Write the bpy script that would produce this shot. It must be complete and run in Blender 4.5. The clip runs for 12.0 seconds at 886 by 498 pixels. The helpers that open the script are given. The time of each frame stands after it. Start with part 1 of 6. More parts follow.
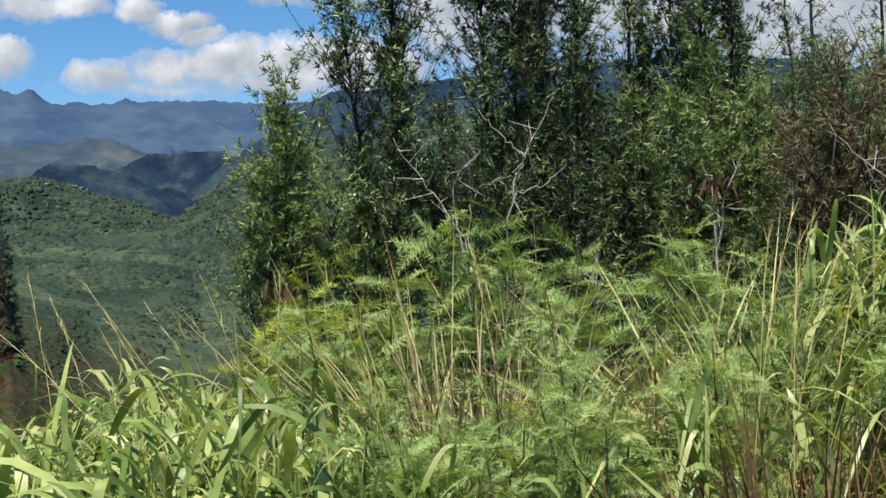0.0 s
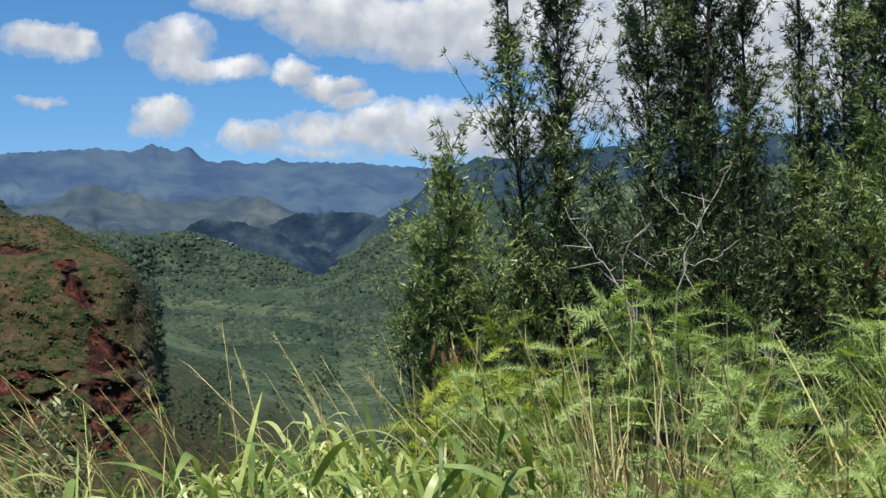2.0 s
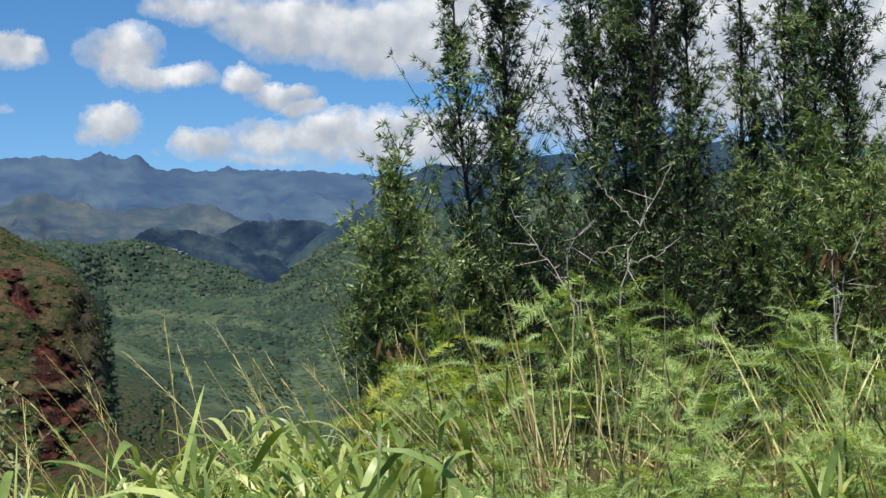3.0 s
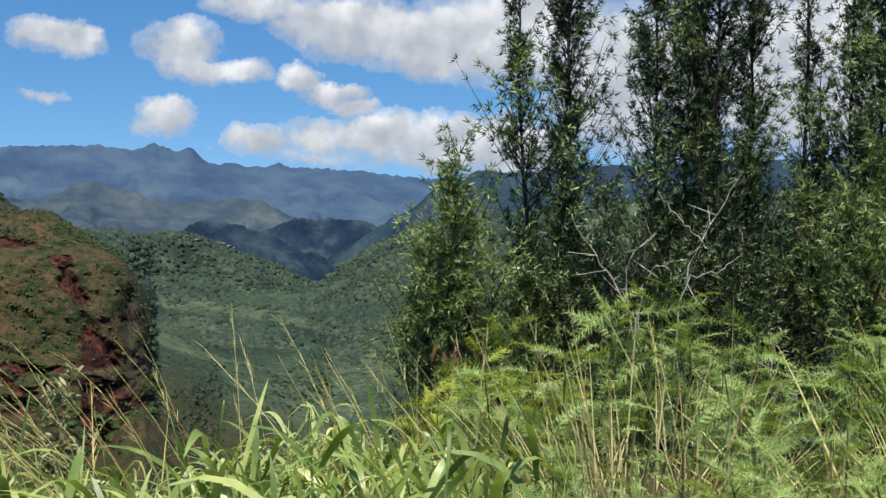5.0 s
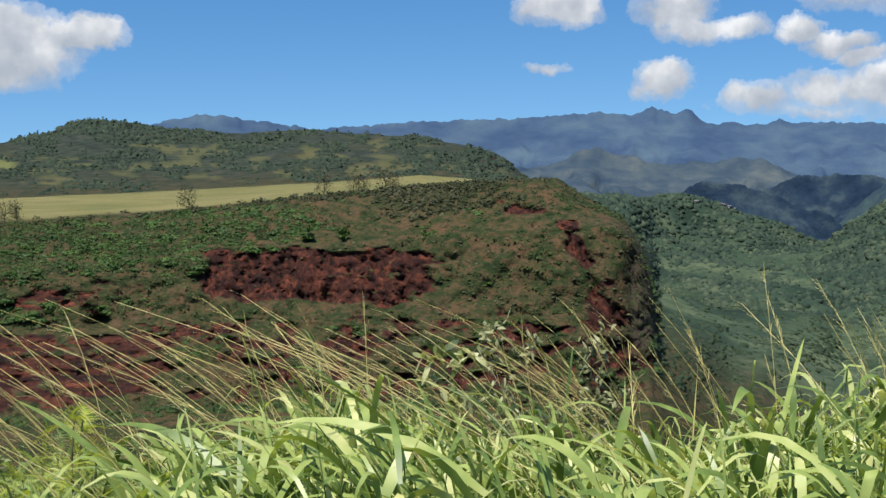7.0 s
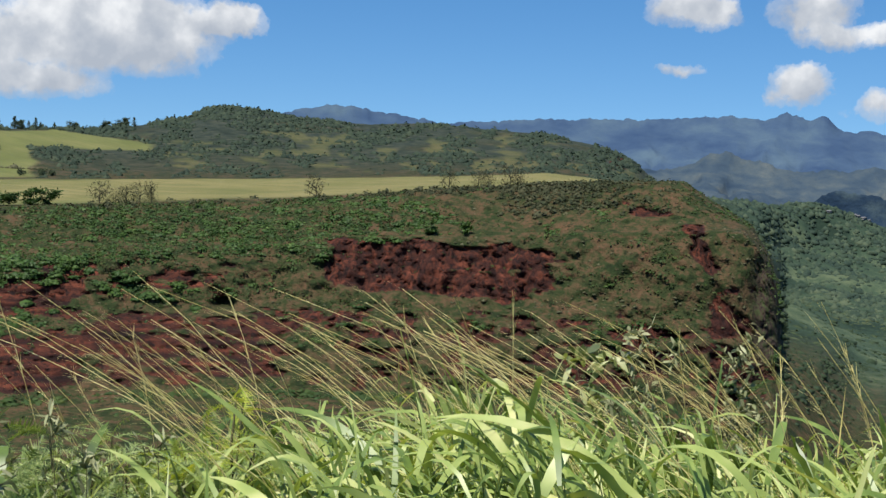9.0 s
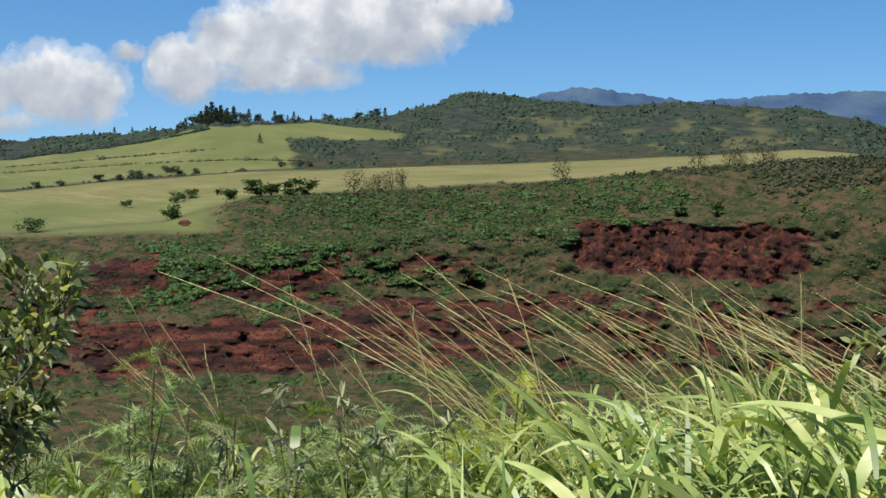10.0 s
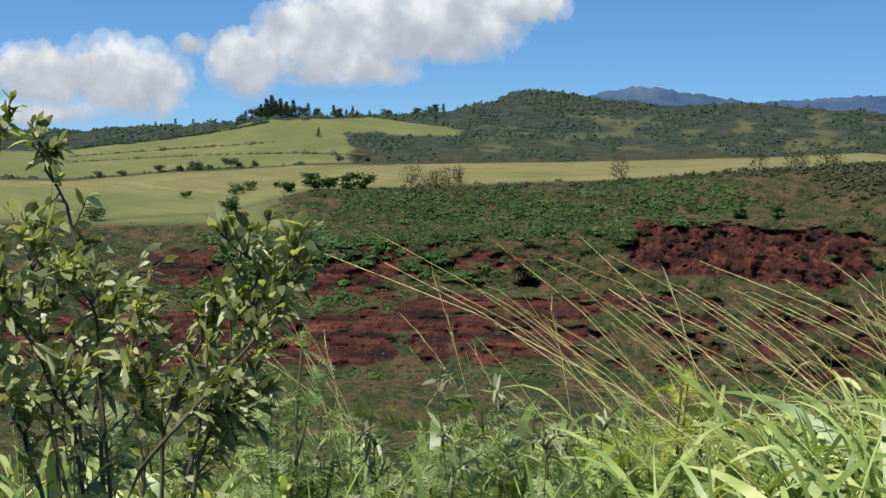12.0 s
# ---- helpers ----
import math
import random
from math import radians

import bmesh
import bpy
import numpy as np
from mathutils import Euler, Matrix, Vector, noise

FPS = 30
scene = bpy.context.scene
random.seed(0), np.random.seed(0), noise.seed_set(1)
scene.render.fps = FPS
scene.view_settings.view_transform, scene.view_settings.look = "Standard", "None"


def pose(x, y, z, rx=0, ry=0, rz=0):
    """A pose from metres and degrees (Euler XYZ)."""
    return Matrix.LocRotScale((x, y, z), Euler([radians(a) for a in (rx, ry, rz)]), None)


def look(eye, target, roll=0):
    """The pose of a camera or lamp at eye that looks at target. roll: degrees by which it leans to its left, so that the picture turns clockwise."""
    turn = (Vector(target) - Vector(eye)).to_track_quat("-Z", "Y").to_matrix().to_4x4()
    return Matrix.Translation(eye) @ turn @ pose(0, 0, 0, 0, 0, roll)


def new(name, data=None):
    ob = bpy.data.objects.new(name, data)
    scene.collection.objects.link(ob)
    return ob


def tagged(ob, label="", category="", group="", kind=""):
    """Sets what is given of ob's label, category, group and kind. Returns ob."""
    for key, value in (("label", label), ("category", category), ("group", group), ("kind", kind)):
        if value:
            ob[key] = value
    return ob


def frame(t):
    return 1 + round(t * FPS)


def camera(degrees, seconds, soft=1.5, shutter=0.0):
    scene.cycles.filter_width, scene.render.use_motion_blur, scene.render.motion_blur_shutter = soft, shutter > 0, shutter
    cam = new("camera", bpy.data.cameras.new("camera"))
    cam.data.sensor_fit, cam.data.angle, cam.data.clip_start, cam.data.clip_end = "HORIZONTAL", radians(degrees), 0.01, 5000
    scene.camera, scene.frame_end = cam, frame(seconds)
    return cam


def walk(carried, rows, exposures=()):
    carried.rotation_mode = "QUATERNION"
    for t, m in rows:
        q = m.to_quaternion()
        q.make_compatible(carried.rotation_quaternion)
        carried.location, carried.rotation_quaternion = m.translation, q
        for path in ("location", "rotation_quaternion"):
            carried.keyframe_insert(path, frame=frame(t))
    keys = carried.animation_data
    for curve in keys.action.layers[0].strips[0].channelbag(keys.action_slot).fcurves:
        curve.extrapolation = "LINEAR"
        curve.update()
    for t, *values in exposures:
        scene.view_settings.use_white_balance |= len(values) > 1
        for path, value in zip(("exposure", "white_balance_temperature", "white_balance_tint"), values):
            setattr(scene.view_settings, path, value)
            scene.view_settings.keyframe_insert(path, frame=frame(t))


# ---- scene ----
# ---- camera ----
EYE = 1.65
cam = camera(40.51, 12.0)
PATH = [
    (0.0, 0.000, 0.000, 0.000, 0.12, -4.02, 3.49),
    (0.5, -0.085, -0.010, 0.012, 2.31, -2.94, 1.71),
    (1.0, -0.140, -0.020, 0.020, 4.93, -1.96, 1.70),
    (1.5, -0.158, -0.030, 0.019, 6.95, -1.16, 1.79),
    (2.0, -0.148, -0.040, 0.006, 6.89, -0.57, 1.42),
    (2.5, -0.125, -0.050, -0.015, 5.51, -0.38, 1.63),
    (2.7, -0.118, -0.055, -0.034, 4.98, -0.32, 1.75),
    (3.1, -0.115, -0.060, -0.047, 4.49, -0.25, 1.55),
    (3.5, -0.118, -0.062, -0.049, 4.26, -0.15, 0.92),
    (3.9, -0.126, -0.065, -0.047, 4.31, -0.07, 0.22),
    (4.3, -0.138, -0.070, -0.045, 4.71, -0.03, -0.23),
    (4.5, -0.145, -0.075, -0.047, 5.25, -0.03, -0.40),
    (5.0, -0.187, -0.085, -0.047, 6.78, -0.02, -1.03),
    (5.5, -0.235, -0.100, -0.047, 10.13, -0.27, -1.88),
    (6.0, -0.258, -0.115, -0.050, 17.92, -0.66, -1.93),
    (6.5, -0.266, -0.135, -0.051, 24.38, -1.35, -0.74),
    (7.0, -0.268, -0.160, -0.051, 30.31, -1.91, 0.77),
    (7.2, -0.270, -0.170, -0.049, 33.23, -2.20, 1.17),
    (7.6, -0.278, -0.195, -0.047, 34.58, -2.40, 1.10),
    (8.0, -0.288, -0.220, -0.045, 33.65, -2.42, 0.33),
    (8.4, -0.300, -0.238, -0.044, 32.62, -2.33, -0.65),
    (8.8, -0.318, -0.247, -0.041, 33.66, -2.22, -1.35),
    (9.0, -0.342, -0.244, -0.038, 36.20, -2.14, -1.71),
    (9.5, -0.391, -0.243, -0.040, 44.02, -2.23, -0.34),
    (10.0, -0.467, -0.251, -0.051, 47.91, -3.13, -0.29),
    (10.5, -0.562, -0.262, -0.066, 47.40, -3.16, -1.06),
    (11.0, -0.664, -0.264, -0.081, 46.75, -2.34, -2.53),
    (11.5, -0.759, -0.265, -0.095, 49.72, -2.20, -1.88),
    (12.0, -0.840, -0.281, -0.107, 50.60, -3.33, -1.38),
]
walk(cam, [(t, pose(x, y, EYE + z, 90 + p, r, w)) for t, x, y, z, w, p, r in PATH],
     exposures=((0.0, 0.75), (12.0, 0.75)))


# ---- world and sun ----
SUN_AZ, SUN_EL = radians(186), radians(64)


def node(tree, kind, *links, **values):
    n = tree.nodes.new(kind)
    for key, value in values.items():
        if key == "operation":
            n.operation = value
        elif key == "data_type":
            n.data_type = value
        elif key == "blend_type":
            n.blend_type = value
    for i, value in enumerate(links):
        if value is None:
            continue
        if isinstance(value, bpy.types.NodeSocket):
            tree.links.new(value, n.inputs[i])
        else:
            n.inputs[i].default_value = value
    return n


def maths(tree, op, a, b=None, c=None):
    return node(tree, "ShaderNodeMath", a, b, c, operation=op).outputs[0]


def ramp(tree, fac, stops, mode="LINEAR"):
    n = tree.nodes.new("ShaderNodeValToRGB")
    n.color_ramp.interpolation = mode
    while len(n.color_ramp.elements) < len(stops):
        n.color_ramp.elements.new(0.5)
    for e, (at, col) in zip(n.color_ramp.elements, stops):
        e.position = at
        e.color = (*col, 1) if len(col) == 3 else col
    tree.links.new(fac, n.inputs[0])
    return n.outputs[0]


def noise_tex(tree, vec, scale, detail=4, rough=0.55):
    n = tree.nodes.new("ShaderNodeTexNoise")
    n.inputs["Scale"].default_value = scale
    n.inputs["Detail"].default_value = detail
    n.inputs["Roughness"].default_value = rough
    if vec is not None:
        tree.links.new(vec, n.inputs["Vector"])
    return n


def mix(tree, fac, a, b, how="MIX"):
    n = tree.nodes.new("ShaderNodeMix")
    n.data_type, n.blend_type = "RGBA", how
    for i, value in ((0, fac), (6, a), (7, b)):
        if isinstance(value, bpy.types.NodeSocket):
            tree.links.new(value, n.inputs[i])
        else:
            n.inputs[i].default_value = value if i == 0 else (*value, 1)
    return n.outputs[2]


# clouds: bearing to the left of +y, height angle, half width, half height (degrees), thickness
CLOUDS = """
13.0 4.3 3.6 0.4 -0.5; 7.0 4.2 4.0 0.6 -0.2; 24.6 9.2 2.1 0.75 0.2; 23.6 9.5 1.0 0.6 0.3; 19.2 9.2 1.7 1.1 0.1; 18.4 8.2 1.9 0.7 0; 16.6 8.3 1.4 0.55 -0.1;
13.9 8.0 1.1 0.6 0.3; 12.3 7.3 1.4 0.5 0.25; 11.2 6.6 1.0 0.4 0; 19.9 6.0 1.4 0.75 0.4; 25.2 6.6 1.2 0.3 -0.35;
15.6 4.9 1.8 0.7 -0.1; 12.7 5.2 2.0 0.85 0.1; 9.6 5.3 2.4 1.0 0.3; 6.4 5.2 2.4 1.1 0.4; 3.4 4.8 2.6 1.3 0.3;
15.4 11.2 3.0 0.8 -0.1; 11.4 10.4 3.4 1.3 0.3; 7.2 9.8 3.2 1.5 0.4; 3.0 10.2 4.2 2.2 0.4; -3.0 8.0 5.0 3.2 0.3;
-10.0 8.4 5.0 3.6 0.4; -17.0 7.0 5.0 4.0 0.4; 46.9 8.2 1.7 0.65 0.5; 50.2 7.5 2.8 1.5 0.6; 53.6 7.4 2.8 1.7 0.6;
57.2 6.6 2.4 1.5 0.5; 55.6 5.1 3.6 0.9 0.1; 59.9 5.2 1.4 1.3 0.5; 62.6 5.9 1.1 0.5 -0.2; 66.0 4.4 2.0 1.5 0.6;
68.9 4.2 2.0 1.2 0.5; 63.8 4.2 1.4 1.2 0.3; 69.0 2.5 3.2 0.6 -0.2; 90 6.5 9 2.2 0.3; -48 9 14 3 0.3; 38 17 9 2 0.3
"""


def build_world():
    world = bpy.data.worlds.new("sky")
    scene.world = world
    world.use_nodes = True
    t = world.node_tree
    t.nodes.clear()
    sky = t.nodes.new("ShaderNodeTexSky")
    sky.sky_type, sky.sun_disc = "NISHITA", False
    sky.sun_elevation, sky.sun_rotation = SUN_EL, -SUN_AZ
    sky.altitude, sky.air_density, sky.dust_density, sky.ozone_density = 200, 1.0, 0.1, 3.5
    vec = t.nodes.new("ShaderNodeTexCoord").outputs["Generated"]
    true_way = node(t, "ShaderNodeVectorMath", vec, operation="NORMALIZE").outputs[0]
    # billows: the outline of each cloud is pushed about by noise at two sizes
    warp = node(t, "ShaderNodeVectorMath", noise_tex(t, true_way, 26, 5, 0.6).outputs["Color"], (0.5, 0.5, 0.5), operation="SUBTRACT").outputs[0]
    warp = node(t, "ShaderNodeVectorMath", warp, (0.055, 0.055, 0.036), operation="MULTIPLY").outputs[0]
    way = node(t, "ShaderNodeVectorMath", node(t, "ShaderNodeVectorMath", true_way, warp, operation="ADD").outputs[0], operation="NORMALIZE").outputs[0]
    sep = node(t, "ShaderNodeSeparateXYZ", way)
    flat = node(t, "ShaderNodeSeparateXYZ", true_way)
    bearing = maths(t, "ARCTAN2", maths(t, "MULTIPLY", sep.outputs[0], -1.0), sep.outputs[1])
    rise = maths(t, "ARCSINE", sep.outputs[2])
    best, lift, total = None, None, None
    for row in CLOUDS.strip().split(";"):
        az, el, hw, hh, thick = (float(v) for v in row.split())
        a = maths(t, "MULTIPLY_ADD", bearing, 1 / radians(hw), -az / hw)
        b = maths(t, "MULTIPLY_ADD", rise, 1 / radians(hh), -el / hh)
        d = maths(t, "SUBTRACT", 1.45 + thick, maths(t, "MULTIPLY_ADD", a, a, maths(t, "MULTIPLY", b, b)))
        d = maths(t, "MAXIMUM", d, -1.5)
        w = maths(t, "MAXIMUM", maths(t, "ADD", d, 0.5), 0.0)
        w = maths(t, "MULTIPLY", w, w)
        up = maths(t, "MULTIPLY", maths(t, "MINIMUM", maths(t, "MAXIMUM", b, -1.5), 1.5), w)
        total = w if best is None else maths(t, "ADD", total, w)
        best = d if best is None else maths(t, "MAXIMUM", best, d)
        lift = up if lift is None else maths(t, "ADD", lift, up)
    lift = maths(t, "DIVIDE", lift, maths(t, "ADD", total, 0.05))
    # broken cloud over the rest of the sky
    n2 = noise_tex(t, true_way, 7, 3, 0.5).outputs["Fac"]
    high = maths(t, "MULTIPLY_ADD", n2, 5.0, -3.0)
    high = maths(t, "SUBTRACT", high, maths(t, "MULTIPLY", maths(t, "LESS_THAN", rise, radians(13)), 6.0))
    best = maths(t, "MAXIMUM", best, high)
    fray = noise_tex(t, true_way, 60, 6, 0.6).outputs["Fac"]
    dens = maths(t, "ADD", best, maths(t, "MULTIPLY_ADD", fray, 1.5, -0.75))
    cover = ramp(t, maths(t, "MULTIPLY", dens, 0.72), [(0.0, (0, 0, 0)), (0.35, (0.40, 0.40, 0.40)), (0.9, (1, 1, 1))], "EASE")
    # relief: the side of each billow towards the sun is the lighter
    lit = node(t, "ShaderNodeVectorMath", true_way, (-0.010, 0.0, 0.014), operation="ADD").outputs[0]
    puff = maths(t, "SUBTRACT", noise_tex(t, true_way, 34, 4, 0.5).outputs["Fac"], noise_tex(t, lit, 34, 4, 0.5).outputs["Fac"])
    shade = maths(t, "ADD", maths(t, "MULTIPLY_ADD", lift, 0.36, 0.38), maths(t, "MULTIPLY", puff, 1.5))
    tone = ramp(t, shade, [(0.0, (4.3, 4.8, 5.6)), (0.40, (5.6, 6.0, 6.6)), (0.95, (8.7, 8.9, 9.15))])
    hue = t.nodes.new("ShaderNodeHueSaturation")
    hue.inputs["Saturation"].default_value, hue.inputs["Hue"].default_value = 1.28, 0.5
    hue.inputs["Value"].default_value = 1.3
    # the clear trade-wind sky stays blue down to the hills
    clear = node(t, "ShaderNodeCombineXYZ", flat.outputs[0], flat.outputs[1], maths(t, "ADD", maths(t, "MAXIMUM", flat.outputs[2], 0.0), 0.09))
    t.links.new(clear.outputs[0], sky.inputs[0])
    t.links.new(sky.outputs[0], hue.inputs["Color"])
    col = mix(t, cover, hue.outputs[0], tone)
    bg = node(t, "ShaderNodeBackground", col, 0.062)
    out = t.nodes.new("ShaderNodeOutputWorld")
    t.links.new(bg.outputs[0], out.inputs[0])


build_world()
sun = new("sun", bpy.data.lights.new("sun", "SUN"))
sun.data.energy, sun.data.angle, sun.data.color = 4.6, radians(0.55), (1.0, 0.95, 0.87)
sun.matrix_world = look((-math.sin(SUN_AZ) * math.cos(SUN_EL) * 50, math.cos(SUN_AZ) * math.cos(SUN_EL) * 50, math.sin(SUN_EL) * 50), (0, 0, 0))


# ---- mesh helpers ----
rng = np.random.default_rng(7)


def grain(x, y, seed=0):
    """Smooth value noise in the plane, -1 to 1."""
    xi, yi = np.floor(x).astype(np.int64), np.floor(y).astype(np.int64)
    fx, fy = x - xi, y - yi
    fx, fy = fx * fx * (3 - 2 * fx), fy * fy * (3 - 2 * fy)

    def corner(a, b):
        h = (a * 374761393 + b * 668265263 + seed * 974711) & 0x7FFFFFFF
        h = ((h ^ (h >> 13)) * 1274126177) & 0x7FFFFFFF
        return ((h ^ (h >> 16)) & 0xFFFF) / 32767.5 - 1

    a, b, c, d = corner(xi, yi), corner(xi + 1, yi), corner(xi, yi + 1), corner(xi + 1, yi + 1)
    return (a * (1 - fx) + b * fx) * (1 - fy) + (c * (1 - fx) + d * fx) * fy


def fbm(x, y, octaves=4, seed=0):
    out, amp, total = 0, 1.0, 0.0
    for k in range(octaves):
        out = out + amp * grain(x * 2**k + 17.3 * k, y * 2**k - 9.1 * k, seed + k)
        total += amp
        amp *= 0.5
    return out / total


def ridged(x, y, octaves=4, seed=0):
    out, amp, total = 0, 1.0, 0.0
    for k in range(octaves):
        out = out + amp * (1 - 2 * np.abs(grain(x * 2**k + 5.7 * k, y * 2**k + 3.3 * k, seed + k)))
        total += amp
        amp *= 0.5
    return out / total


def solid(name, verts, faces, material, parent=None, label="", smooth=False):
    """One mesh object from arrays of corners and of faces (all of one size, or a list of such arrays)."""
    me = bpy.data.meshes.new(name)
    verts = np.asarray(verts, np.float32).reshape(-1, 3)
    groups = faces if isinstance(faces, list) else [faces]
    groups = [np.asarray(g, np.int32) for g in groups if len(g)]
    loops = np.concatenate([g.ravel() for g in groups])
    sizes = np.concatenate([np.full(len(g), g.shape[1], np.int32) for g in groups])
    starts = np.concatenate([[0], np.cumsum(sizes)[:-1]]).astype(np.int32)
    me.vertices.add(len(verts))
    me.vertices.foreach_set("co", verts.ravel())
    me.loops.add(len(loops))
    me.loops.foreach_set("vertex_index", loops)
    me.polygons.add(len(sizes))
    me.polygons.foreach_set("loop_start", starts)
    me.polygons.foreach_set("loop_total", sizes)
    if smooth:
        me.polygons.foreach_set("use_smooth", np.ones(len(sizes), bool))
    me.update(calc_edges=True)
    me.materials.append(material)
    ob = new(name, me)
    if parent is not None:
        ob.parent = parent
    if label:
        tagged(ob, label)
    return ob


def sheet_faces(rows, cols, wrap=False):
    i, j = np.meshgrid(np.arange(rows - 1), np.arange(cols if wrap else cols - 1), indexing="ij")
    k = (j + 1) % cols
    return np.stack([i * cols + j, i * cols + k, (i + 1) * cols + k, (i + 1) * cols + j], -1).reshape(-1, 4)


def unit(v):
    return v / np.maximum(np.linalg.norm(v, axis=-1, keepdims=True), 1e-9)


def ribbons(base, way, length, width, droop=0.0, steps=3, shape="leaf", twist=None, fold=0.0, pull=(0, 0, -1)):
    """Many thin curved leaves at once: corners and faces. way: where each sets out; droop: how far it sinks."""
    n = len(base)
    way = unit(np.asarray(way, float))
    length, width, droop = (np.broadcast_to(np.asarray(a, float), (n,)) for a in (length, width, droop))
    s = np.linspace(0, 1, steps + 1)
    side = np.cross(way, np.array([0, 0, 1.0]) + 0.01 * rng.normal(size=(n, 3)))
    side = unit(side)
    if twist is not None:
        up = np.cross(side, way)
        side = side * np.cos(twist)[:, None] + up * np.sin(twist)[:, None]
    mid = base[:, None] + way[:, None] * (length[:, None] * s)[..., None] + (droop * length)[:, None, None] * (s**2)[None, :, None] * np.asarray(pull, float)
    if shape == "leaf":
        w = np.sin(np.pi * np.clip(s * 0.92 + 0.06, 0, 1)) ** 0.8
    elif shape == "blade":
        w = np.clip(0.55 + 1.6 * s, 0, 1) * (1 - s**3) ** 0.9
    else:
        w = 1 - 0.75 * s
    half = side[:, None] * (0.5 * width[:, None] * w)[..., None]
    verts = np.stack([mid - half, mid + half], 2).reshape(-1, 3)
    k = np.arange(steps)
    quad = np.stack([2 * k, 2 * k + 1, 2 * k + 3, 2 * k + 2], -1)
    faces = (quad[None] + (np.arange(n) * 2 * (steps + 1))[:, None, None]).reshape(-1, 4)
    return verts, faces


def tubes(paths, radii, sides=6):
    """Round tapered stems: paths (n, k, 3), radii (n, k)."""
    paths, radii = np.asarray(paths, float), np.asarray(radii, float)
    n, k, _ = paths.shape
    way = unit(np.gradient(paths, axis=1))
    ref = np.where(np.abs(way[..., 2:3]) > 0.9, np.array([1.0, 0, 0]), np.array([0, 0, 1.0]))
    a = unit(np.cross(way, ref))
    b = np.cross(way, a)
    ang = np.arange(sides) * 2 * np.pi / sides
    ring = a[:, :, None] * np.cos(ang)[:, None] + b[:, :, None] * np.sin(ang)[:, None]
    verts = (paths[:, :, None] + ring * radii[:, :, None, None]).reshape(-1, 3)
    i, j = np.meshgrid(np.arange(k - 1), np.arange(sides), indexing="ij")
    j2 = (j + 1) % sides
    quad = np.stack([i * sides + j, i * sides + j2, (i + 1) * sides + j2, (i + 1) * sides + j], -1).reshape(-1, 4)
    faces = (quad[None] + (np.arange(n) * k * sides)[:, None, None]).reshape(-1, 4)
    return verts, faces


def joined(*pairs):
    vs, fs, at = [], [], 0
    for v, f in pairs:
        vs.append(np.asarray(v).reshape(-1, 3))
        fs.append(np.asarray(f) + at)
        at += len(vs[-1])
    return np.concatenate(vs), np.concatenate(fs)


# ---- materials ----
def material(name, rough=0.7, spec=0.3):
    m = bpy.data.materials.new(name)
    m.use_nodes = True
    t = m.node_tree
    b = t.nodes["Principled BSDF"]
    b.inputs["Roughness"].default_value = rough
    b.inputs["Specular IOR Level"].default_value = spec
    return m, t, b


def leafy(name, stops, rough=0.5, spec=0.4, glow=0.35, tint=(1.25, 1.2, 0.5), scale=9.0, patch=0.9):
    """Leaf surface: colour differs leaf by leaf and in soft patches; thin, so light comes through."""
    m, t, b = material(name, rough, spec)
    geo = t.nodes.new("ShaderNodeNewGeometry")
    isl = geo.outputs["Random Per Island"]
    pos = geo.outputs["Position"]
    n = noise_tex(t, pos, scale, 2).outputs["Fac"]
    v = maths(t, "ADD", maths(t, "MULTIPLY", isl, 1.6 - patch), maths(t, "MULTIPLY_ADD", n, patch, -patch / 3))
    col = ramp(t, v, stops)
    t.links.new(col, b.inputs["Base Color"])
    tr = node(t, "ShaderNodeBsdfTranslucent", mix(t, 1.0, col, tint, "MULTIPLY"))
    ms = node(t, "ShaderNodeMixShader", glow, b.outputs[0], tr.outputs[0])
    t.links.new(ms.outputs[0], t.nodes["Material Output"].inputs[0])
    return m


def barky(name, dark, light, scale=30.0, rough=0.85):
    m, t, b = material(name, rough, 0.2)
    pos = t.nodes.new("ShaderNodeNewGeometry").outputs["Position"]
    n = noise_tex(t, pos, scale, 5).outputs["Fac"]
    t.links.new(ramp(t, n, [(0.3, dark), (0.7, light)]), b.inputs["Base Color"])
    bump = t.nodes.new("ShaderNodeBump")
    bump.inputs["Strength"].default_value, bump.inputs["Distance"].default_value = 0.5, 0.01
    t.links.new(n, bump.inputs["Height"])
    t.links.new(bump.outputs[0], b.inputs["Normal"])
    return m


